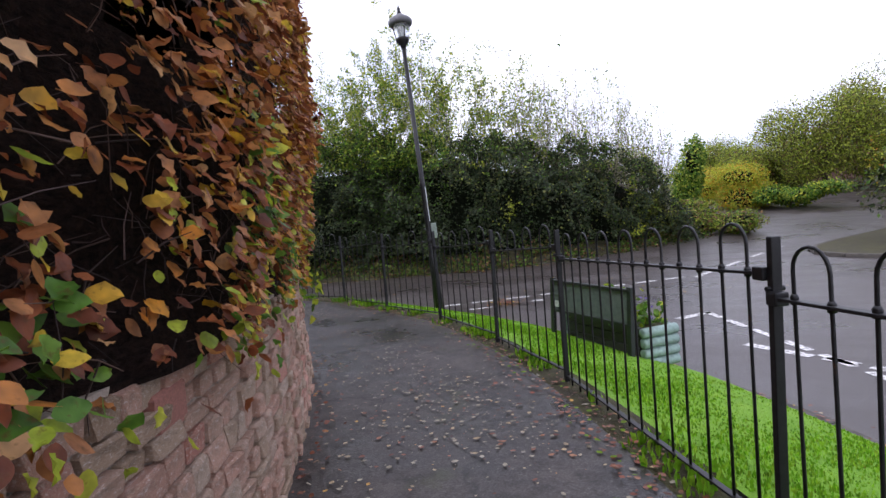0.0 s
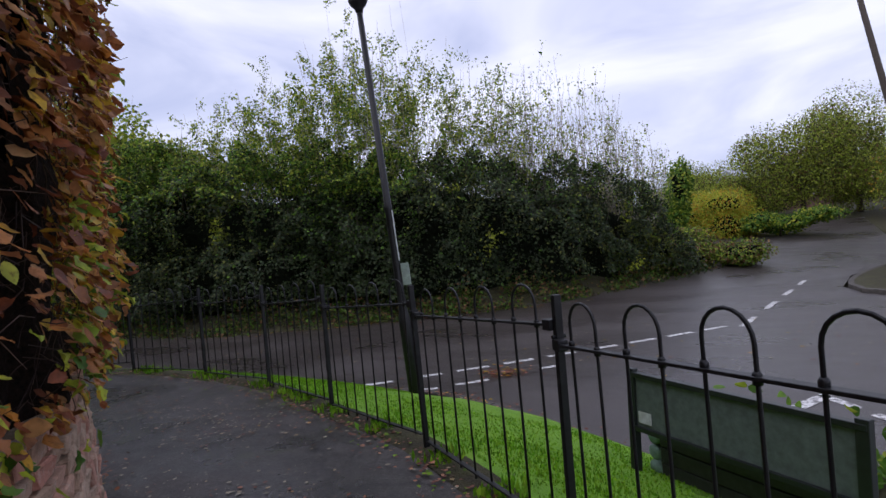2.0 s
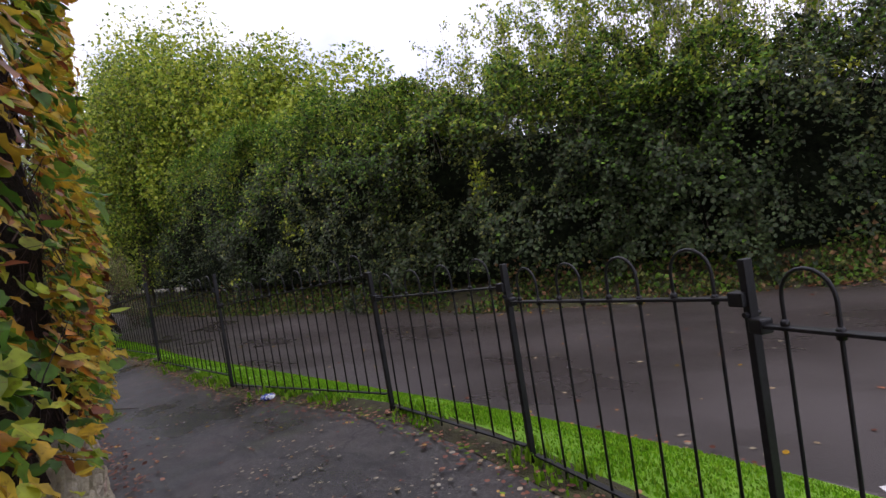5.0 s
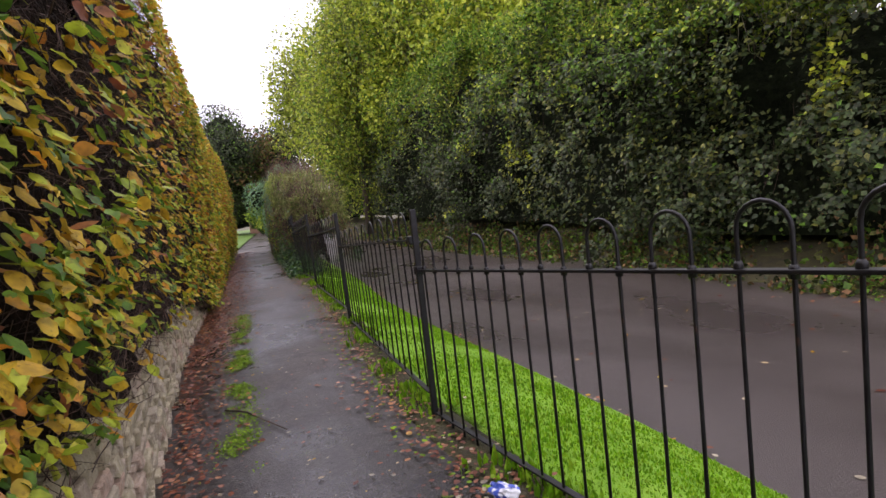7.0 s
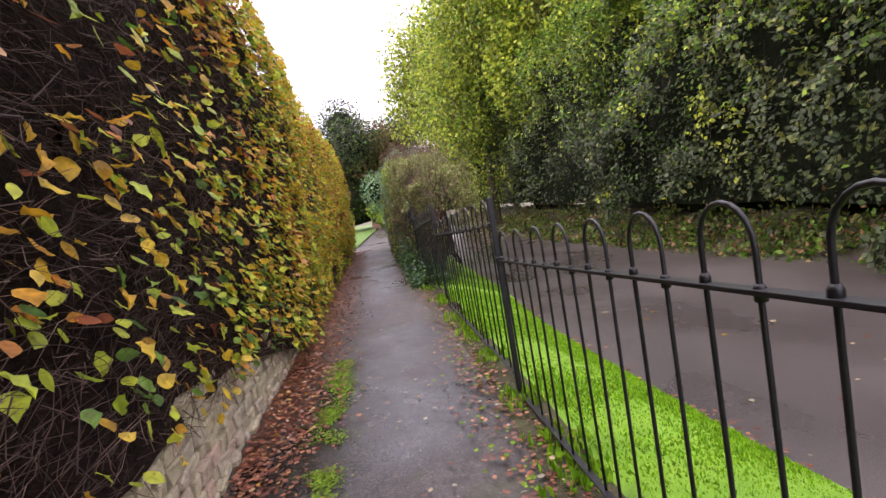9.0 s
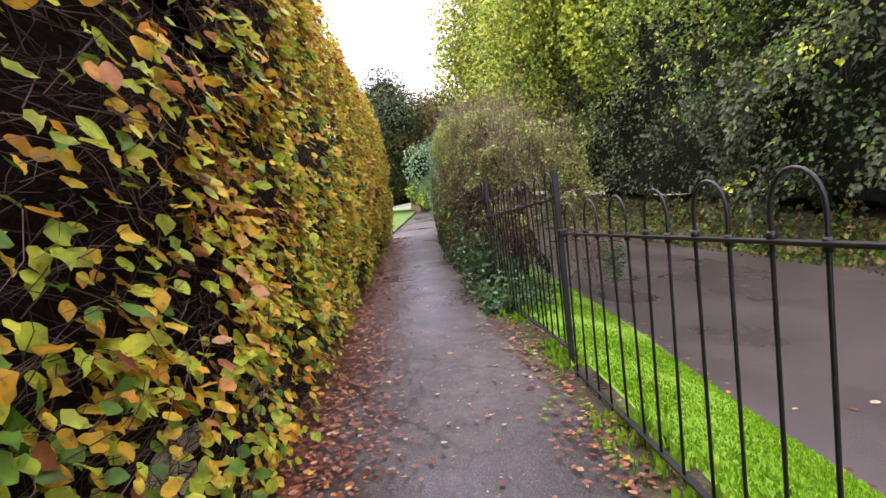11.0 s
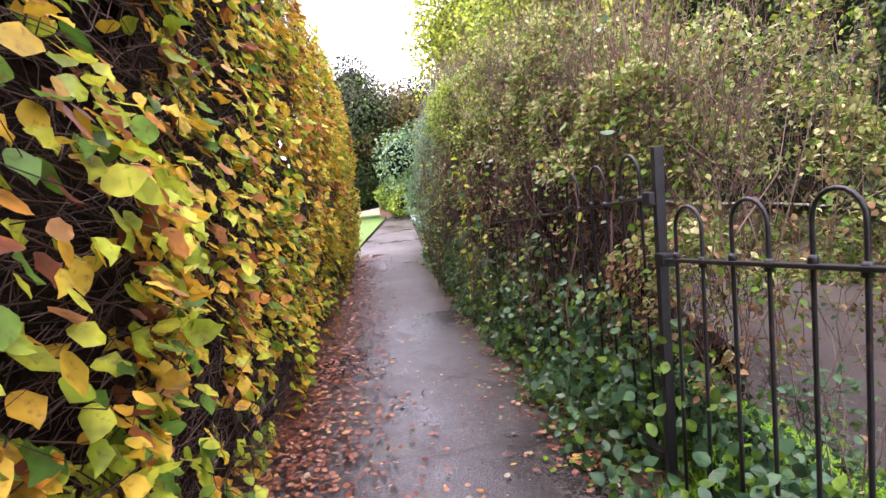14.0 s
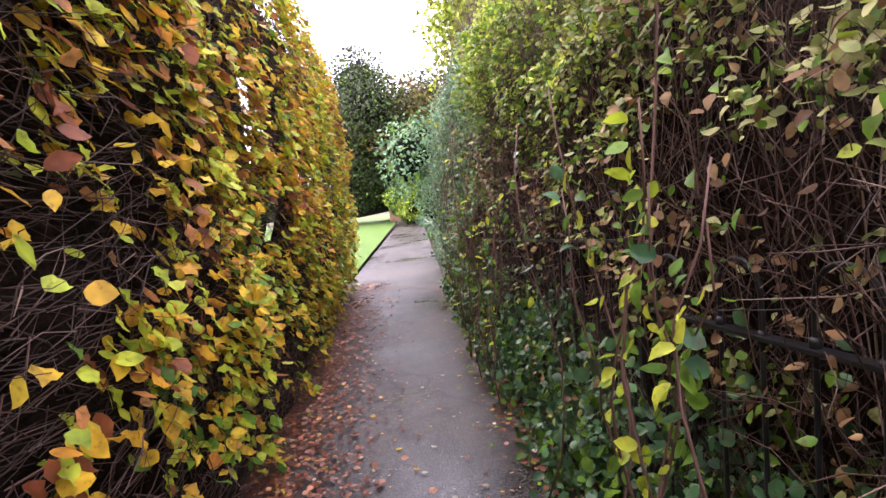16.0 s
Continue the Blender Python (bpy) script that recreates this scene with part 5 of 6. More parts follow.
tagged(piece("ivy", leaf_mesh("ivy", iv, unit(n) + (0, 0, -0.2), unit(n) * 0.7 + (0.3, -0.7, 0.6), rng.uniform(0.03, 0.062, n), [ivy_leaf, leaf_green], rng.choice(2, n, p=[0.72, 0.28]), True)),
       "glossy dark green ivy creeping over the foot of the railings", "ivy", kind="stuff")


n = 15000
s_ = rng.uniform(S_P10 + 2.5, S_P10 + 11.0, n)
z_ = bush_top(s_) * (0.10 + 0.84 * rng.random(n))
off_ = bush_face(s_) + 0.12 + np.abs(rng.normal(0, 0.12, n)) + 0.25 * np.clip(z_ / bush_top(s_) - 0.6, 0, 1)
pa = np.column_stack([FENCE.at(s_) + FENCE.right(s_) * off_[:, None], z_])
pa += wobble(pa[:, :3], 1.7, 3.7)[:, None] * 0.14 * np.column_stack([-FENCE.right(s_), np.zeros(n)])
pb = pa + np.column_stack([rng.normal(0, 0.09, (n, 2)), rng.normal(0.06, 0.14, n)])
v, f = sticks(pa, pb, rng.uniform(0.0008, 0.0024, n))
piece("twig_mass", mesh_fast("twig_mass", v, f, [rust_twig, twig], np.repeat(rng.integers(0, 2, n), 6)), shrub_ob, "tangle of thin reddish brown twigs")


def vine(s, z0, z1, leaves, mats, weights, seed):
    """One climbing stem on the path side of the shrub, with leaves at alternate sides."""
    r = np.random.default_rng(seed)
    zs = np.linspace(z0, z1, 9)
    drift = np.cumsum(r.normal(0, 0.035, 9))
    ss = s + drift
    off = bush_face(ss) - 0.09 + 0.05 * np.sin(zs * 5 + seed)
    pts = np.column_stack([FENCE.at(ss) + FENCE.right(ss) * off[:, None], zs])
    v, f = tube([tuple(q) for q in pts], [0.0045 - 0.0003 * q for q in range(9)], 5)
    stem_ob = piece("vine", mesh_of("vine", v, f, rust_twig, smooth=True), shrub_ob, "thin climbing stem with scattered leaves")
    k = r.uniform(0, 7.99, leaves)
    i = k.astype(int)
    at = pts[i] + (pts[i + 1] - pts[i]) * (k - i)[:, None] + r.normal(0, 0.02, (leaves, 3))
    out2 = -FENCE.right(np.full(leaves, s))
    o = np.column_stack([out2, np.zeros(leaves)])
    way = unit(leaves) * 0.8 + o * 0.4 + np.array([0, 0, -0.4])
    nor = o + unit(leaves) * 0.4 + np.array([0, 0, 0.5])
    piece("vine_leaves", leaf_mesh("vine_leaves", at, way, nor, r.uniform(0.028, 0.06, leaves), mats, r.choice(len(mats), leaves, p=weights), True), stem_ob)


vines = np.random.default_rng(88)
for i in range(34):
    yellow = i % 3 == 0
    vine(S_P10 + vines.uniform(2.6, 8.6), vines.uniform(0.05, 0.5), vines.uniform(1.1, 1.9), int(vines.integers(7, 26)), [lime, leaf_green, ivy_leaf], [0.6, 0.3, 0.1] if yellow else [0.1, 0.5, 0.4], 900 + i)

# ---- planting at the end of the path ----
tree("conifer_bush", "soft blue-green feathery bush beside the path", "bush", (-24.8, 11.6, 0.0), 3.1, 1.15, 0.0, 9000, 0.075, [blue_leaf, leaf_green], [0.8, 0.2], 401, 10, 60, True, "", 0.05)
tree("conifer_bush", "soft blue-green feathery bush beside the path", "bush", (-27.5, 12.3, 0.0), 2.6, 1.2, 0.0, 7000, 0.08, [blue_leaf, ygreen_leaf], [0.7, 0.3], 402, 10, 60, True, "", 0.05)
tree("holly_tree", "large dark rounded evergreen tree at the end of the path", "tree", (-47.0, 13.4, 0.0), 10.5, 5.2, -0.6, 44000, 0.16, [dark_leaf, leaf_green], [0.9, 0.1], 403, 12, 100, True, "", 0.16)
tree("tree", "tall yellow-green tree leaning over the road", "tree", (-27.5, 16.0, 0.0), 12.5, 4.0, 0.2, 40000, 0.13, [ygreen_leaf, leaf_green, olive_leaf], [0.5, 0.2, 0.3], 404, 14, 300, False, "", 0.16)
tree("tree", "tall yellow-green tree leaning over the road", "tree", (-34.0, 16.6, 0.0), 12.8, 3.8, 1.0, 20000, 0.17, [ygreen_leaf, olive_leaf], [0.7, 0.3], 405, 14, 300, False, "", 0.16)
tree("tree", "thinly leaved brownish tree in the distance", "tree", (-46.0, 14.2, 0.0), 8.6, 3.2, 2.0, 6000, 0.2, [olive_leaf, rust_leaf], [0.6, 0.4], 406, 10, 400, False, "", 0.2)
tree("tree", "small thin tree behind the hedge", "tree", (-29.0, 9.0, 0.0), 5.6, 0.9, 2.6, 700, 0.11, [olive_leaf, leaf_green], [0.6, 0.4], 407, 6, 120, False, "", 0.07)
tree("shrub", "low green shrub at the end of the path", "shrub", (-40.5, 14.0, 0.0), 2.4, 1.8, -0.3, 6000, 0.12, [leaf_green, ygreen_leaf], [0.6, 0.4], 408, 8, 30, True, "", 0.05)
tree("shrub", "dark round clipped shrub beside the lawn", "shrub", (-41.0, 13.6, 0.0), 2.3, 1.2, -0.2, 7000, 0.09, [leaf_green, dark_leaf], [0.5, 0.5], 409, 8, 30, True, "", 0.05)


def garden_wall():
    """A low brick wall with a coping, past the lawn."""
    base = thing("brick_wall", "low pinkish brick garden wall with a stone coping", "wall", m=pose(-45.5, 15.6, 0.0, rz=82))
    part("wall", box_bm(5.0, 0.24, 1.9, (0, 0, 0.93), 0.02), plain("pink_brick", (0.36, 0.20, 0.14), 0.85, scale=7), base)
    part("coping", box_bm(5.1, 0.34, 0.10, (0, 0, 1.93), 0.02), stone_rest, base, "pale stone coping")


garden_wall()
END = Line([(-52.0, -14.0), (-50.0, 4.0), (-49.0, 14.0), (-47.0, 30.0)])


def end_pick(p, zr, r):
    return r.choice(3, len(p), p=[0.45, 0.35, 0.2]), np.ones(len(p), bool)


hedge_mass("hedgerow", "dark green hedgerow closing the far side of the lawn", "hedgerow", END, 1, 0.0, END.length, -1.0, 1.6, lambda q: 3.2 + 0.8 * np.sin(q * 0.7), 16000, 0.16,
           [dark_leaf, leaf_green, olive_leaf], end_pick, 71, 200, 0.4, 0.5, False, 0.0, core_green, twig, 1.0)

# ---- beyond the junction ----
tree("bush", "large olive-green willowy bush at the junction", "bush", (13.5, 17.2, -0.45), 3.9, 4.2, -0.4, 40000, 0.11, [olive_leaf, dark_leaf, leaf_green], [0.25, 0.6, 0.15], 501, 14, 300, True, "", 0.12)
tree("bush", "large olive-green willowy bush at the junction", "bush", (16.6, 23.5, -0.4), 8.0, 5.2, 0.2, 80000, 0.10, [olive_leaf, ygreen_leaf, gold, rust_leaf], [0.27, 0.38, 0.23, 0.12], 502, 20, 700, False, "", 0.12)
tree("shrub", "bright yellow-leaved garden shrub", "shrub", (8.0, 33.0, 0.0), 2.9, 2.6, -0.3, 34000, 0.085, [gold, lime], [0.3, 0.7], 503, 9, 30, True, "", 0.06)
tree("conifer", "upright dense green conifer beside the lane", "conifer", (5.6, 28.5, -0.1), 4.3, 1.0, 0.0, 6000, 0.14, [leaf_green, ygreen_leaf], [0.6, 0.4], 504, 9, 30, True, "", 0.06)
tree("shrub", "low rough grassy shrub at the lane corner", "shrub", (5.7, 23.2, -0.5), 1.7, 1.9, 0.0, 12000, 0.09, [ygreen_leaf, olive_leaf, leaf_green, rust_leaf], [0.28, 0.32, 0.2, 0.2], 505, 9, 40, True, "", 0.05)
tree("shrub", "low rough grassy shrub at the lane corner", "shrub", (3.4, 21.6, -0.5), 2.2, 1.7, 0.0, 6000, 0.11, [olive_leaf, dark_leaf, ygreen_leaf], [0.5, 0.3, 0.2], 506, 9, 40, True, "", 0.05)
tree("shrub", "low rough grassy shrub at the lane corner", "shrub", (6.5, 24.6, -0.5), 1.1, 1.6, 0.0, 9000, 0.09, [olive_leaf, ygreen_leaf, rust_leaf], [0.45, 0.3, 0.25], 509, 8, 60, True, "", 0.04)
tree("shrub", "spreading green juniper by the lane", "shrub", (10.2, 31.0, 0.2), 1.5, 2.2, 0.0, 5000, 0.12, [leaf_green, lime], [0.75, 0.25], 507, 9, 30, True, "", 0.05)
for i, (x, y, hgt) in enumerate(((14.0, 40.0, 6.6), (17.5, 42.0, 8.0), (9.0, 55.0, 6.0), (15.0, 58.0, 6.5), (21.0, 52.0, 7.0), (27.0, 48.0, 8.0), (19.5, 37.0, 6.5), (24.0, 33.0, 8.0), (2.0, 52.0, 5.5), (19.0, 27.0, 5.5), (12.2, 44.0, 4.2))):
    tree("tree", "distant hedgerow tree in autumn leaf", "tree", (x, y, 1.0), hgt, 4.0, -0.3, 26000, 0.12, [olive_leaf, ygreen_leaf, rust_leaf], [0.42, 0.5, 0.08], 520 + i, 14, 200, False, "distant hedgerow trees", 0.14)


def far_house():
    house = thing("house", "brick house with a pale wet slate roof among trees", "house", m=pose(15.2, 51.0, 1.4, rz=14))
    part("wall", box_bm(6.0, 5.0, 2.4, (0, 0, 1.2), 0.02), house_wall, house)
    vs = [(-3.3, -2.9, 2.36), (3.3, -2.9, 2.36), (3.3, 2.9, 2.36), (-3.3, 2.9, 2.36), (-3.3, 0, 3.6), (3.3, 0, 3.6)]
    piece("roof", mesh_of("roof", vs, [(0, 1, 5, 4), (2, 3, 4, 5), (0, 4, 3), (1, 2, 5), (3, 2, 1, 0)], roof_slate), house)
    part("chimney", box_bm(0.7, 0.7, 1.3, (1.6, 0.3, 3.7), 0.02), house_wall, house)
    for x in (-1.8, 1.6):
        w = part("window", box_bm(1.1, 0.08, 1.1, (x, -2.51, 1.6), 0.01), white_metal, house)
        part("pane", box_bm(0.9, 0.02, 0.9, (x, -2.56, 1.6)), plain("dark_window_glass", (0.03, 0.035, 0.04), 0.1), w)


far_house()
pole = thing("telegraph_pole", "tall wooden telegraph pole leaning slightly", "telegraph pole", m=pose(17.4, 35.0, 0.2, 0, -9.0, 0))
v, f = tube([(0, 0, -0.5), (0, 0, 6), (0, 0, 15.5)], [0.17, 0.15, 0.11], 10)
piece("shaft", mesh_of("shaft", v, f, wood_pole, smooth=True), pole)
for k in range(8):
    v, f = tube([(0.1, -0.16, 4 + 0.7 * k), (0.1, 0.16, 4 + 0.7 * k)], 0.014, 6)
    piece("step_iron", mesh_of("step_iron", v, f, iron), pole)

# ---- fallen leaves, moss, grass ----
def scatter(name, label, xy, z, size, mats, pick, fine=True, flat=0.25, bend=(-0.15, 0.35)):
    n = len(xy)
    p = np.column_stack([xy, z])
    way = np.column_stack([rng.normal(size=(n, 2)), np.zeros(n)])
    nor = unit(n) * flat + np.array([0, 0, 1.0])
    return tagged(piece(name, leaf_mesh(name, p, way, nor, size, mats, pick, fine, bend)), label, "fallen leaves", kind="stuff")


n = 42000
s_ = rng.uniform(4, WALL.length, n)
late_w = np.interp(-WALL.at(s_)[:, 0], [-3, 1, 4, 6, 8.5, 10, 24], [0.03, 0.04, 0.10, 0.2, 0.42, 1.0, 1.0])
ok = rng.random(n) < late_w
s_ = s_[ok]
n = len(s_)
spread = np.interp(-WALL.at(s_)[:, 0], [0, 6, 10, 13, 24], [0.10, 0.16, 0.22, 0.30, 0.27])
off = 0.03 + np.abs(rng.normal(0, 1, n)) * spread
xy = WALL.at(s_) + WALL.right(s_) * off[:, None]
scatter("fallen_leaves", "reddish brown wet beech leaves drifted along the hedge foot", xy, rng.uniform(0.012, 0.03, n), rng.uniform(0.014, 0.042, n), [litter_mat, pale_litter], rng.choice(2, n, p=[0.985, 0.015]), True, 0.5)
n = 9000
s_ = rng.uniform(4, FENCE.length, n)
xy = FENCE.at(s_) - FENCE.right(s_) * np.clip(rng.normal(0.16, 0.10, n), -0.15, 0.6)[:, None]
ok = rng.random(n) < np.interp(-xy[:, 0], [-4, 2, 6, 24], [0.35, 0.45, 0.9, 1.0])
xy = xy[ok]
n = len(xy)
scatter("fallen_leaves", "brown and orange fallen leaves gathered under the railings", xy, rng.uniform(0.012, 0.03, n), rng.uniform(0.018, 0.042, n), [litter_mat, pale_litter, moss_mat], rng.choice(3, n, p=[0.74, 0.04, 0.22]))
n = 11000
s_ = np.where(rng.random(n) < 0.6, rng.uniform(5, 17, n), rng.uniform(17, WALL.length, n))
t = np.where(rng.random(n) < 0.6, rng.normal(0.95, 0.30, n), rng.uniform(0.1, 1.7, n))
xy = WALL.at(s_) + WALL.right(s_) * t[:, None]
patch_ = wobble(np.column_stack([xy, np.zeros(n)]), 1.1, 51.0) + 0.5 * wobble(np.column_stack([xy, np.zeros(n)]), 4.0, 52.0)
ok = rng.random(n) < np.clip(0.65 + 1.3 * patch_, 0.05, 1) * np.interp(-xy[:, 0], [2, 6], [1.0, 0.45])
xy = xy[ok]
n = len(xy)
early = xy[:, 0] > -4
scatter("fallen_leaves", "pale wet leaves stuck flat to the tarmac path", xy, np.full(n, 0.0125), 0.009 + 0.030 * rng.random(n) ** 2.2, [litter_mat, pale_litter, gold], np.where(early, rng.choice([0, 1], n, p=[0.25, 0.75]), rng.choice(3, n, p=[0.5, 0.38, 0.12])), True, 0.03, (-0.03, 0.03))
n = 3000
s_ = rng.uniform(3, 40, n)
xy = KERB.at(s_) + KERB.right(s_) * rng.normal(0.0, 0.07, n)[:, None] * 1.0
ok = rng.random(n) < np.clip(0.3 + 1.0 * wobble(np.column_stack([xy, np.zeros(n)]), 1.4, 33.0), 0, 1)
xy = xy[ok]
n = len(xy)
scatter("fallen_leaves", "brown leaves and dirt gathered along the verge kerb", xy, np.full(n, ROAD_Z + 0.035), rng.uniform(0.025, 0.055, n), [litter_mat, pale_litter, gold], rng.choice(3, n, p=[0.8, 0.08, 0.12]))
n = 2600
k_ = rng.integers(0, len(FAR.p) - 1, n)
s_ = rng.uniform(30, FAR.length - 1, n)
xy = FAR.at(s_) + FAR.right(s_) * (np.abs(rng.normal(0, 0.28, n)) - 0.35)[:, None]
scatter("fallen_leaves", "yellow-brown leaves lying along the far road edge", xy, np.full(n, ROAD_Z + 0.03), rng.uniform(0.05, 0.09, n), [litter_mat, gold, pale_litter], rng.choice(3, n, p=[0.5, 0.25, 0.25]), False)
n = 420
xy = np.column_stack([rng.uniform(-20, 6, n), rng.uniform(9.6, 15, n)])
scatter("fallen_leaves", "scattered leaves flattened on the wet road", xy, np.full(n, ROAD_Z + 0.008), rng.uniform(0.03, 0.07, n), [litter_mat, pale_litter, gold], rng.choice(3, n, p=[0.3, 0.5, 0.2]), True, 0.05)
xy = np.array([1.15, 10.05]) + rng.normal(0, 0.18, (130, 2))
scatter("fallen_leaves", "small heap of brown leaves on the road", xy, ROAD_Z + 0.01 + rng.uniform(0, 0.04, 130), rng.uniform(0.04, 0.08, 130), [litter_mat, gold], rng.choice(2, 130, p=[0.85, 0.15]))

# grass blades on the verge, by area, denser near the path
n = 150000
s_ = rng.uniform(5.5, 30.0, n)
f_xy = FENCE.at(s_)
k_ = np.array([int(np.argmin(np.linalg.norm(KERB.p[::2] - q, axis=1))) for q in FENCE.p])
k_pts = soften(KERB.p[::2][k_], 6)
kx = np.interp(s_, FENCE.s, k_pts[:, 0])
ky = np.interp(s_, FENCE.s, k_pts[:, 1])
t = 0.04 + 0.94 * rng.random(n)
out_xy = f_xy + 0.10 * (np.column_stack([kx, ky]) - f_xy) / np.maximum(np.linalg.norm(np.column_stack([kx, ky]) - f_xy, axis=1, keepdims=True), 0.1)
xy = out_xy * (1 - t)[:, None] + np.column_stack([kx, ky]) * t[:, None]
z = (1 - t) * 0.0 + t * (ROAD_Z + 0.06) + 0.05 * np.sin(np.pi * t) - 0.012
way = np.column_stack([rng.normal(0, 0.4, (n, 2)), np.ones(n)])
v, f, k = leaf_arrays(np.column_stack([xy, z]), way, unit(n), rng.uniform(0.018, 0.04, n), False)
c = np.repeat(np.column_stack([xy, z]), 4, axis=0)
v[:, :2] = c[:, :2] + (v[:, :2] - c[:, :2]) * 0.5
tagged(piece("grass", mesh_fast("grass", v, f, grass_mat)), "short bright green wet grass on the bank", "grass", kind="stuff")
# longer tufts by the railings
n = 9000
s_ = rng.uniform(5.0, 30.0, n)
clump = np.array([noise.noise(Vector((q * 1.6, 0, 0))) for q in s_])
s_ = s_[clump > 0.02]
n = len(s_)
xy = FENCE.at(s_) + FENCE.right(s_) * rng.normal(0.02, 0.07, n)[:, None]
way = np.column_stack([rng.normal(0, 0.55, (n, 2)), np.ones(n)])
v, f, k = leaf_arrays(np.column_stack([xy, np.full(n, -0.005)]), way, unit(n), rng.uniform(0.03, 0.10, n), False)
cen = np.repeat(np.column_stack([xy, np.zeros(n)]), 4, axis=0)
v[:, :2] = cen[:, :2] + (v[:, :2] - cen[:, :2]) * 0.45
tagged(piece("grass_tufts", mesh_fast("grass_tufts", v, f, grass_mat)), "uncut grass tufts along the foot of the railings", "grass", kind="stuff")
# moss along the path
n = 24000
u = rng.random(n)
line = np.array([(-5.8, 7.54), (-8.0, 7.82), (-9.3, 7.98), (-10.7, 8.16)])
mx_ = np.interp(u, [0, 0.35, 0.7, 1.0], line[:, 0])
my_ = np.interp(u, [0, 0.35, 0.7, 1.0], line[:, 1]) + rng.normal(0, 0.055, n)
pm = np.column_stack([mx_, my_, np.full(n, 0.010)])
dens = wobble(pm, 3.0, 6.0) + 0.15
pm = pm[rng.random(n) < np.clip(dens * 2.2, 0, 1)]
n = len(pm)
tagged(piece("moss", leaf_mesh("moss", pm, np.column_stack([rng.normal(size=(n, 2)), np.full(n, 0.2)]), unit(n) * 0.4 + (0, 0, 1.0), rng.uniform(0.010, 0.022, n), [moss_mat], np.zeros(n, int), False, (-0.3, 0.3))),
       "bright green moss streak on the damp tarmac", "moss", kind="stuff")

# ---- small litter ----
def wrapper():
    bm = bmesh.new()
    bmesh.ops.create_icosphere(bm, subdivisions=3, radius=0.05)
    for v in bm.verts:
        w = 1 + 0.55 * noise.noise(v.co * 45) + 0.25 * noise.noise(v.co * 110)
        v.co = Vector((v.co.x * 1.3 * w, v.co.y * 0.8 * w, max(-0.02, v.co.z * 0.6 * w)))

    def build(nt, bsdf):
        t = tex(nt, "noise", 26, 2, 0.5)
        nt.links.new(ramp(nt, t.outputs["Fac"], [(0.47, (0.06, 0.12, 0.55)), (0.53, (0.75, 0.78, 0.82))]), bsdf.inputs["Base Color"])
        bsdf.inputs["Roughness"].default_value = 0.3
    me = bpy.data.meshes.new("wrapper")
    bm.to_mesh(me)
    bm.free()
    me.materials.append(material("blue_white_foil", build))
    tagged(piece("wrapper", me, m=pose(-5.02, 8.50, 0.03, 0, 0, 25)), "crumpled blue and white wrapper among leaves", "litter")


wrapper()
v, f = tube([(-7.04, 7.61, 0.014), (-6.88, 7.73, 0.020), (-6.66, 7.80, 0.016), (-6.39, 7.89, 0.018)], [0.006, 0.007, 0.005, 0.003], 6)
tagged(piece("stick", mesh_of("stick", v, f, bark, smooth=True)), "thin dark broken stick lying on the path", "stick")

# ---- lawn beyond the hedge ----
lawn = mesh_of("lawn", [(-24.3, 9.50, 0.012), (-24.3, 2.0, 0.02), (-60, 4.0, 0.02), (-60, 16.2, 0.012)], [(0, 1, 2, 3)], lawn_mat)
tagged(piece("lawn", lawn), "bright green lawn where the path opens out", "lawn", kind="structure")

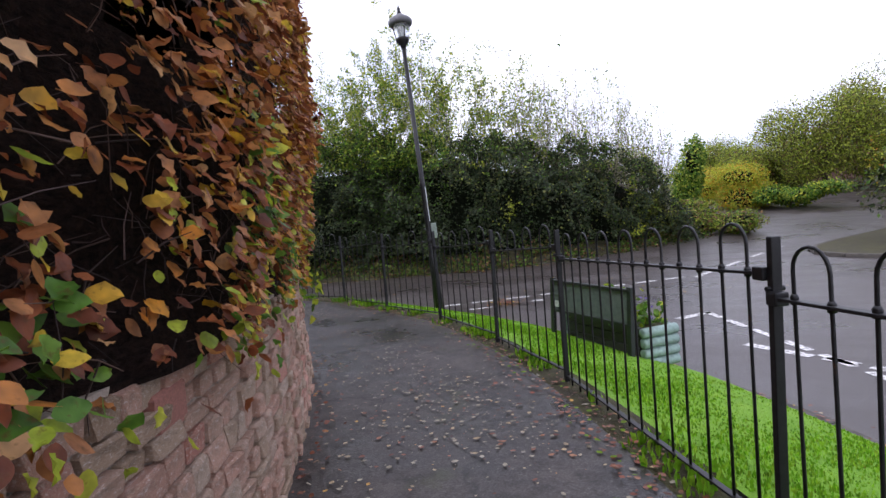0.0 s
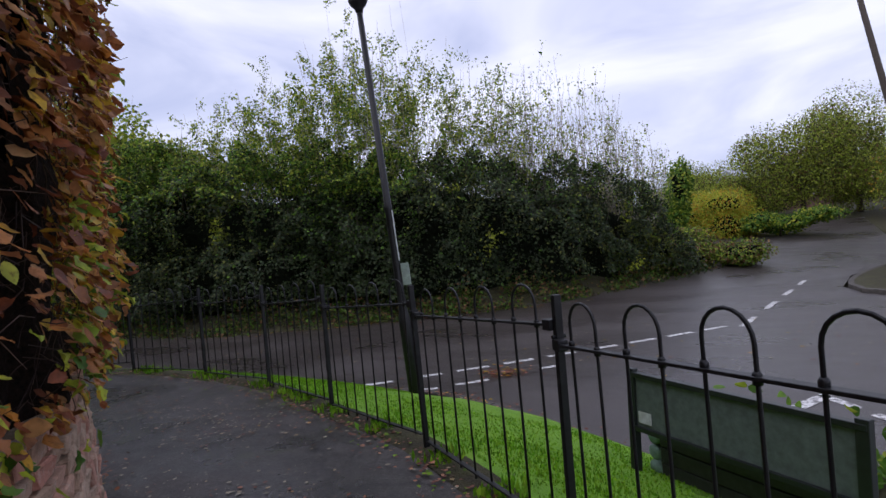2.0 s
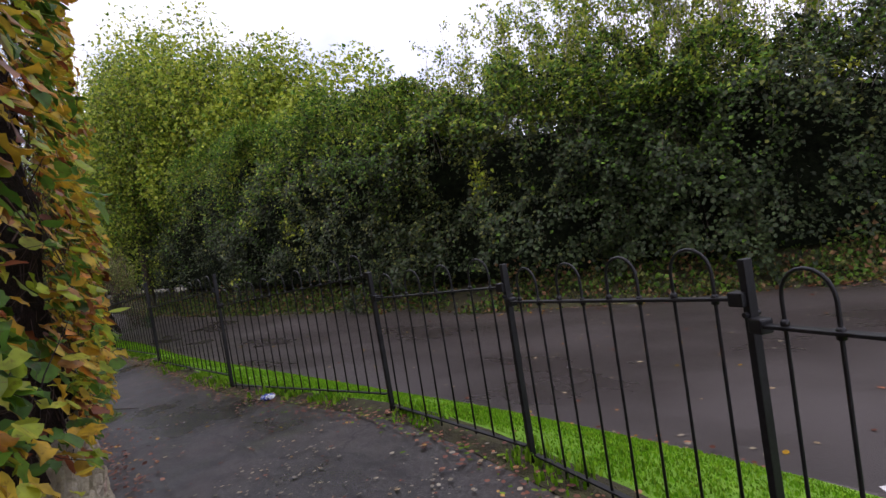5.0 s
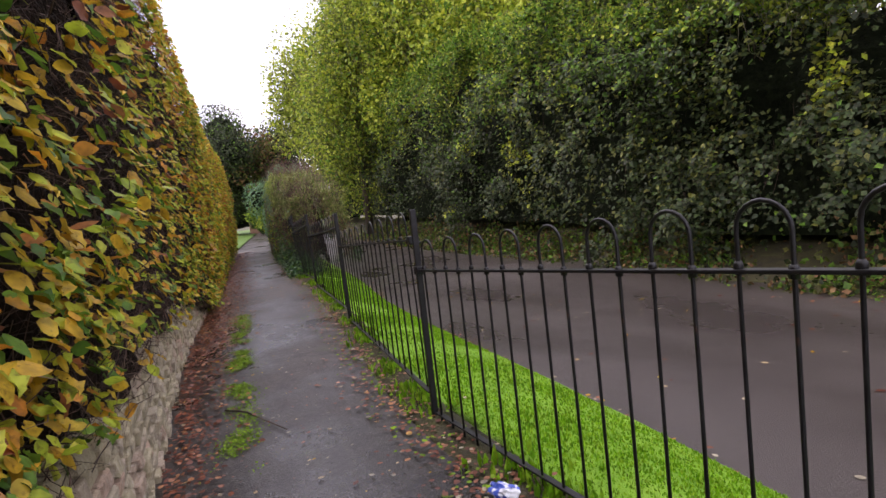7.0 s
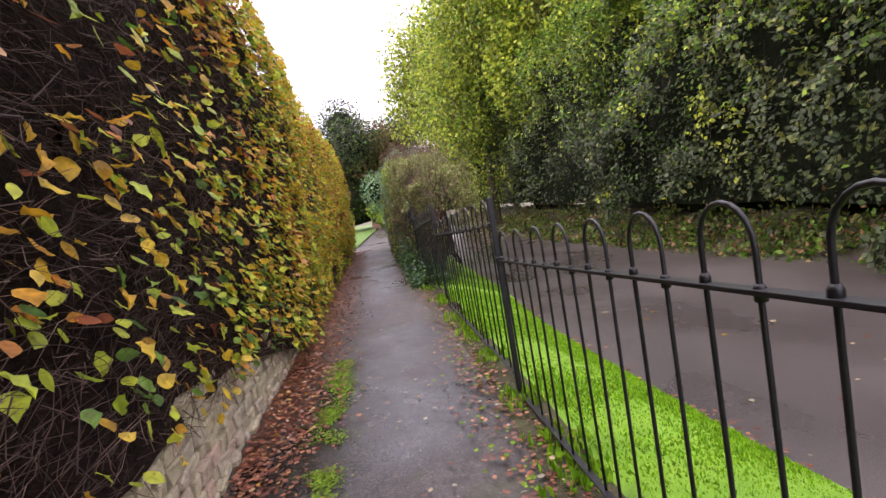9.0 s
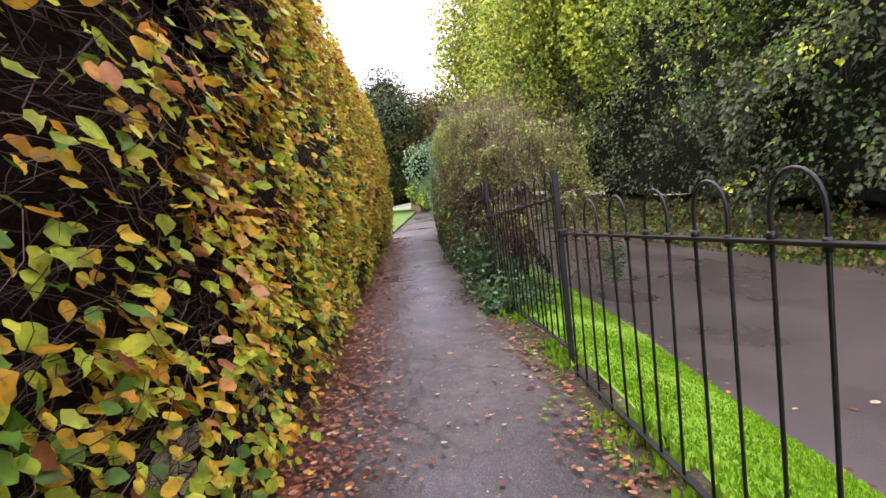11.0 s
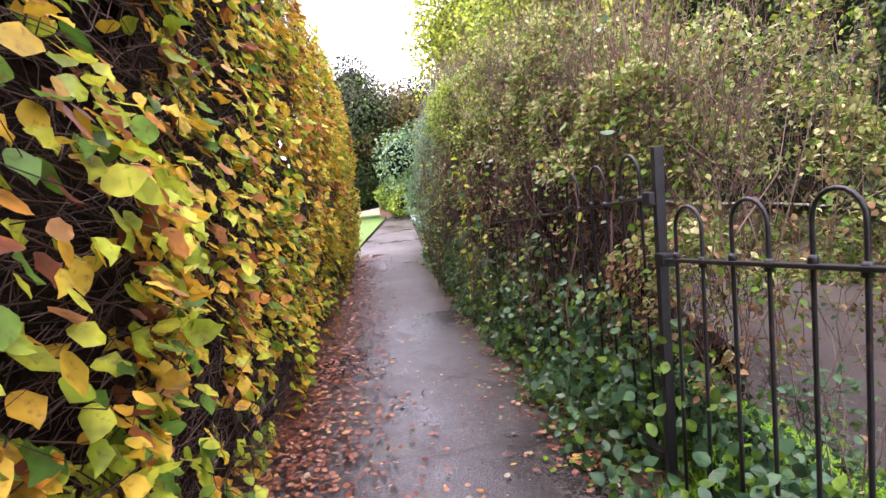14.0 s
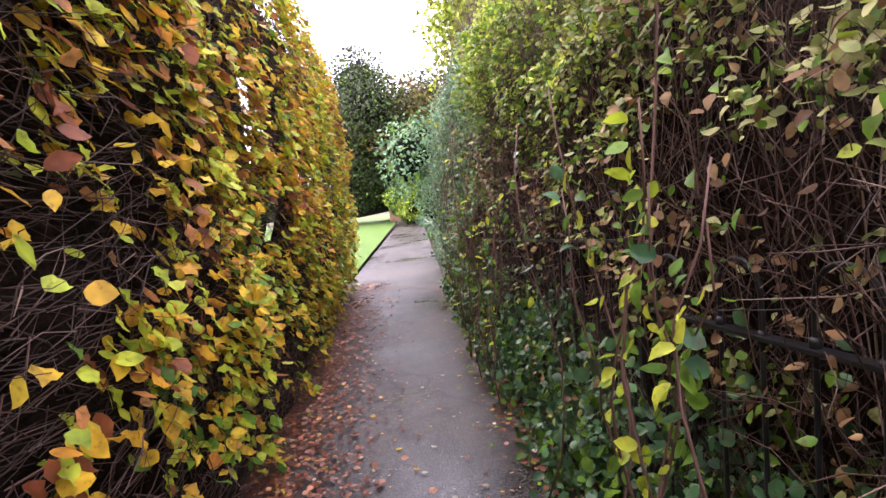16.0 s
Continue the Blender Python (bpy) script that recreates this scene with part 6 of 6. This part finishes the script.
# ---- pieces last: picked leaves, wall stones ----
leaf_shapes = []
for k in range(6):
    v, f, q = leaf_arrays(np.zeros((1, 3)), np.array([[1.0, 0, 0]]), np.array([[0, 0, 1.0]]), np.array([1.0]), 2)
    leaf_shapes.append((v, f))
single_mats = [leaf_material(nm + "_single", st, per_object=True) for nm, st in (("copper_leaf", COPPER), ("gold_leaf", GOLD), ("lime_leaf", LIME), ("green_leaf", LEAFG))]
single_meshes = [[mesh_fast("leaf", v, f, m, None, True) for v, f in leaf_shapes] for m in single_mats]
for k, (at, along_leaf, facing, big, which) in enumerate(single):
    z_ = Vector(facing).normalized()
    x_ = Vector(along_leaf)
    x_ = (x_ - z_ * x_.dot(z_)).normalized()
    m3 = Matrix((x_, z_.cross(x_), z_)).transposed().to_4x4()
    piece("leaf", single_meshes[which][k % 6], hedge, m=Matrix.Translation(at) @ m3 @ Matrix.Scale(big, 4))

near_rows = [q for q in stone_rows if 0.0 < float(WALL.at(q[0])[0]) < 3.05]
near_rows = sorted(near_rows, key=lambda q: abs(float(WALL.at(q[0])[0]) - 2.3))[:300]
near_set = set(near_rows)
rest = {True: ([], []), False: ([], [])}
for q in stone_rows:
    s, z, ln, h = q
    (x, y), (ox, oy) = WALL.at(s), WALL.right(s)
    yaw = math.degrees(math.atan2(oy, ox)) - 90
    top = float(wall_top(s))
    off = -0.045 - 0.05 * z / max(top, 0.2) + random.uniform(-0.012, 0.016)
    m = pose(x + ox * off, y + oy * off, z, random.uniform(-3, 3), random.uniform(-1.8, 1.8), yaw + random.uniform(-2, 2)) @ Matrix.Diagonal((ln, 0.10, h, 1))
    me = random.choice(stone_meshes)
    if q in near_set:
        piece("stone", me, wall, m=m)
    else:
        rest_v, rest_f = rest[bool(x > -2.0)]
        k0 = len(rest_v)
        rest_v += [m @ v.co for v in me.vertices]
        rest_f += [tuple(k0 + i for i in p.vertices) for p in me.polygons]
s_red = s_of(WALL, 2.47)
(x, y), (ox, oy) = WALL.at(s_red), WALL.right(s_red)
red_bm = stone_shape(99)
red_me = bpy.data.meshes.new("stone")
red_bm.to_mesh(red_me)
red_bm.free()
red_me.materials.append(brick_red)
piece("stone", red_me, wall, "smooth dull red sandstone block", pose(x - ox * 0.105, y - oy * 0.105, 0.735, 0, 4, math.degrees(math.atan2(oy, ox)) - 90) @ Matrix.Diagonal((0.20, 0.14, 0.13, 1)))
for pink, (rest_v, rest_f) in rest.items():
    rest_ob = piece("rubble_stones", mesh_of("rubble_stones", rest_v, rest_f, stone_pink if pink else stone_rest), wall)
    rest_ob["kind"] = "stuff"
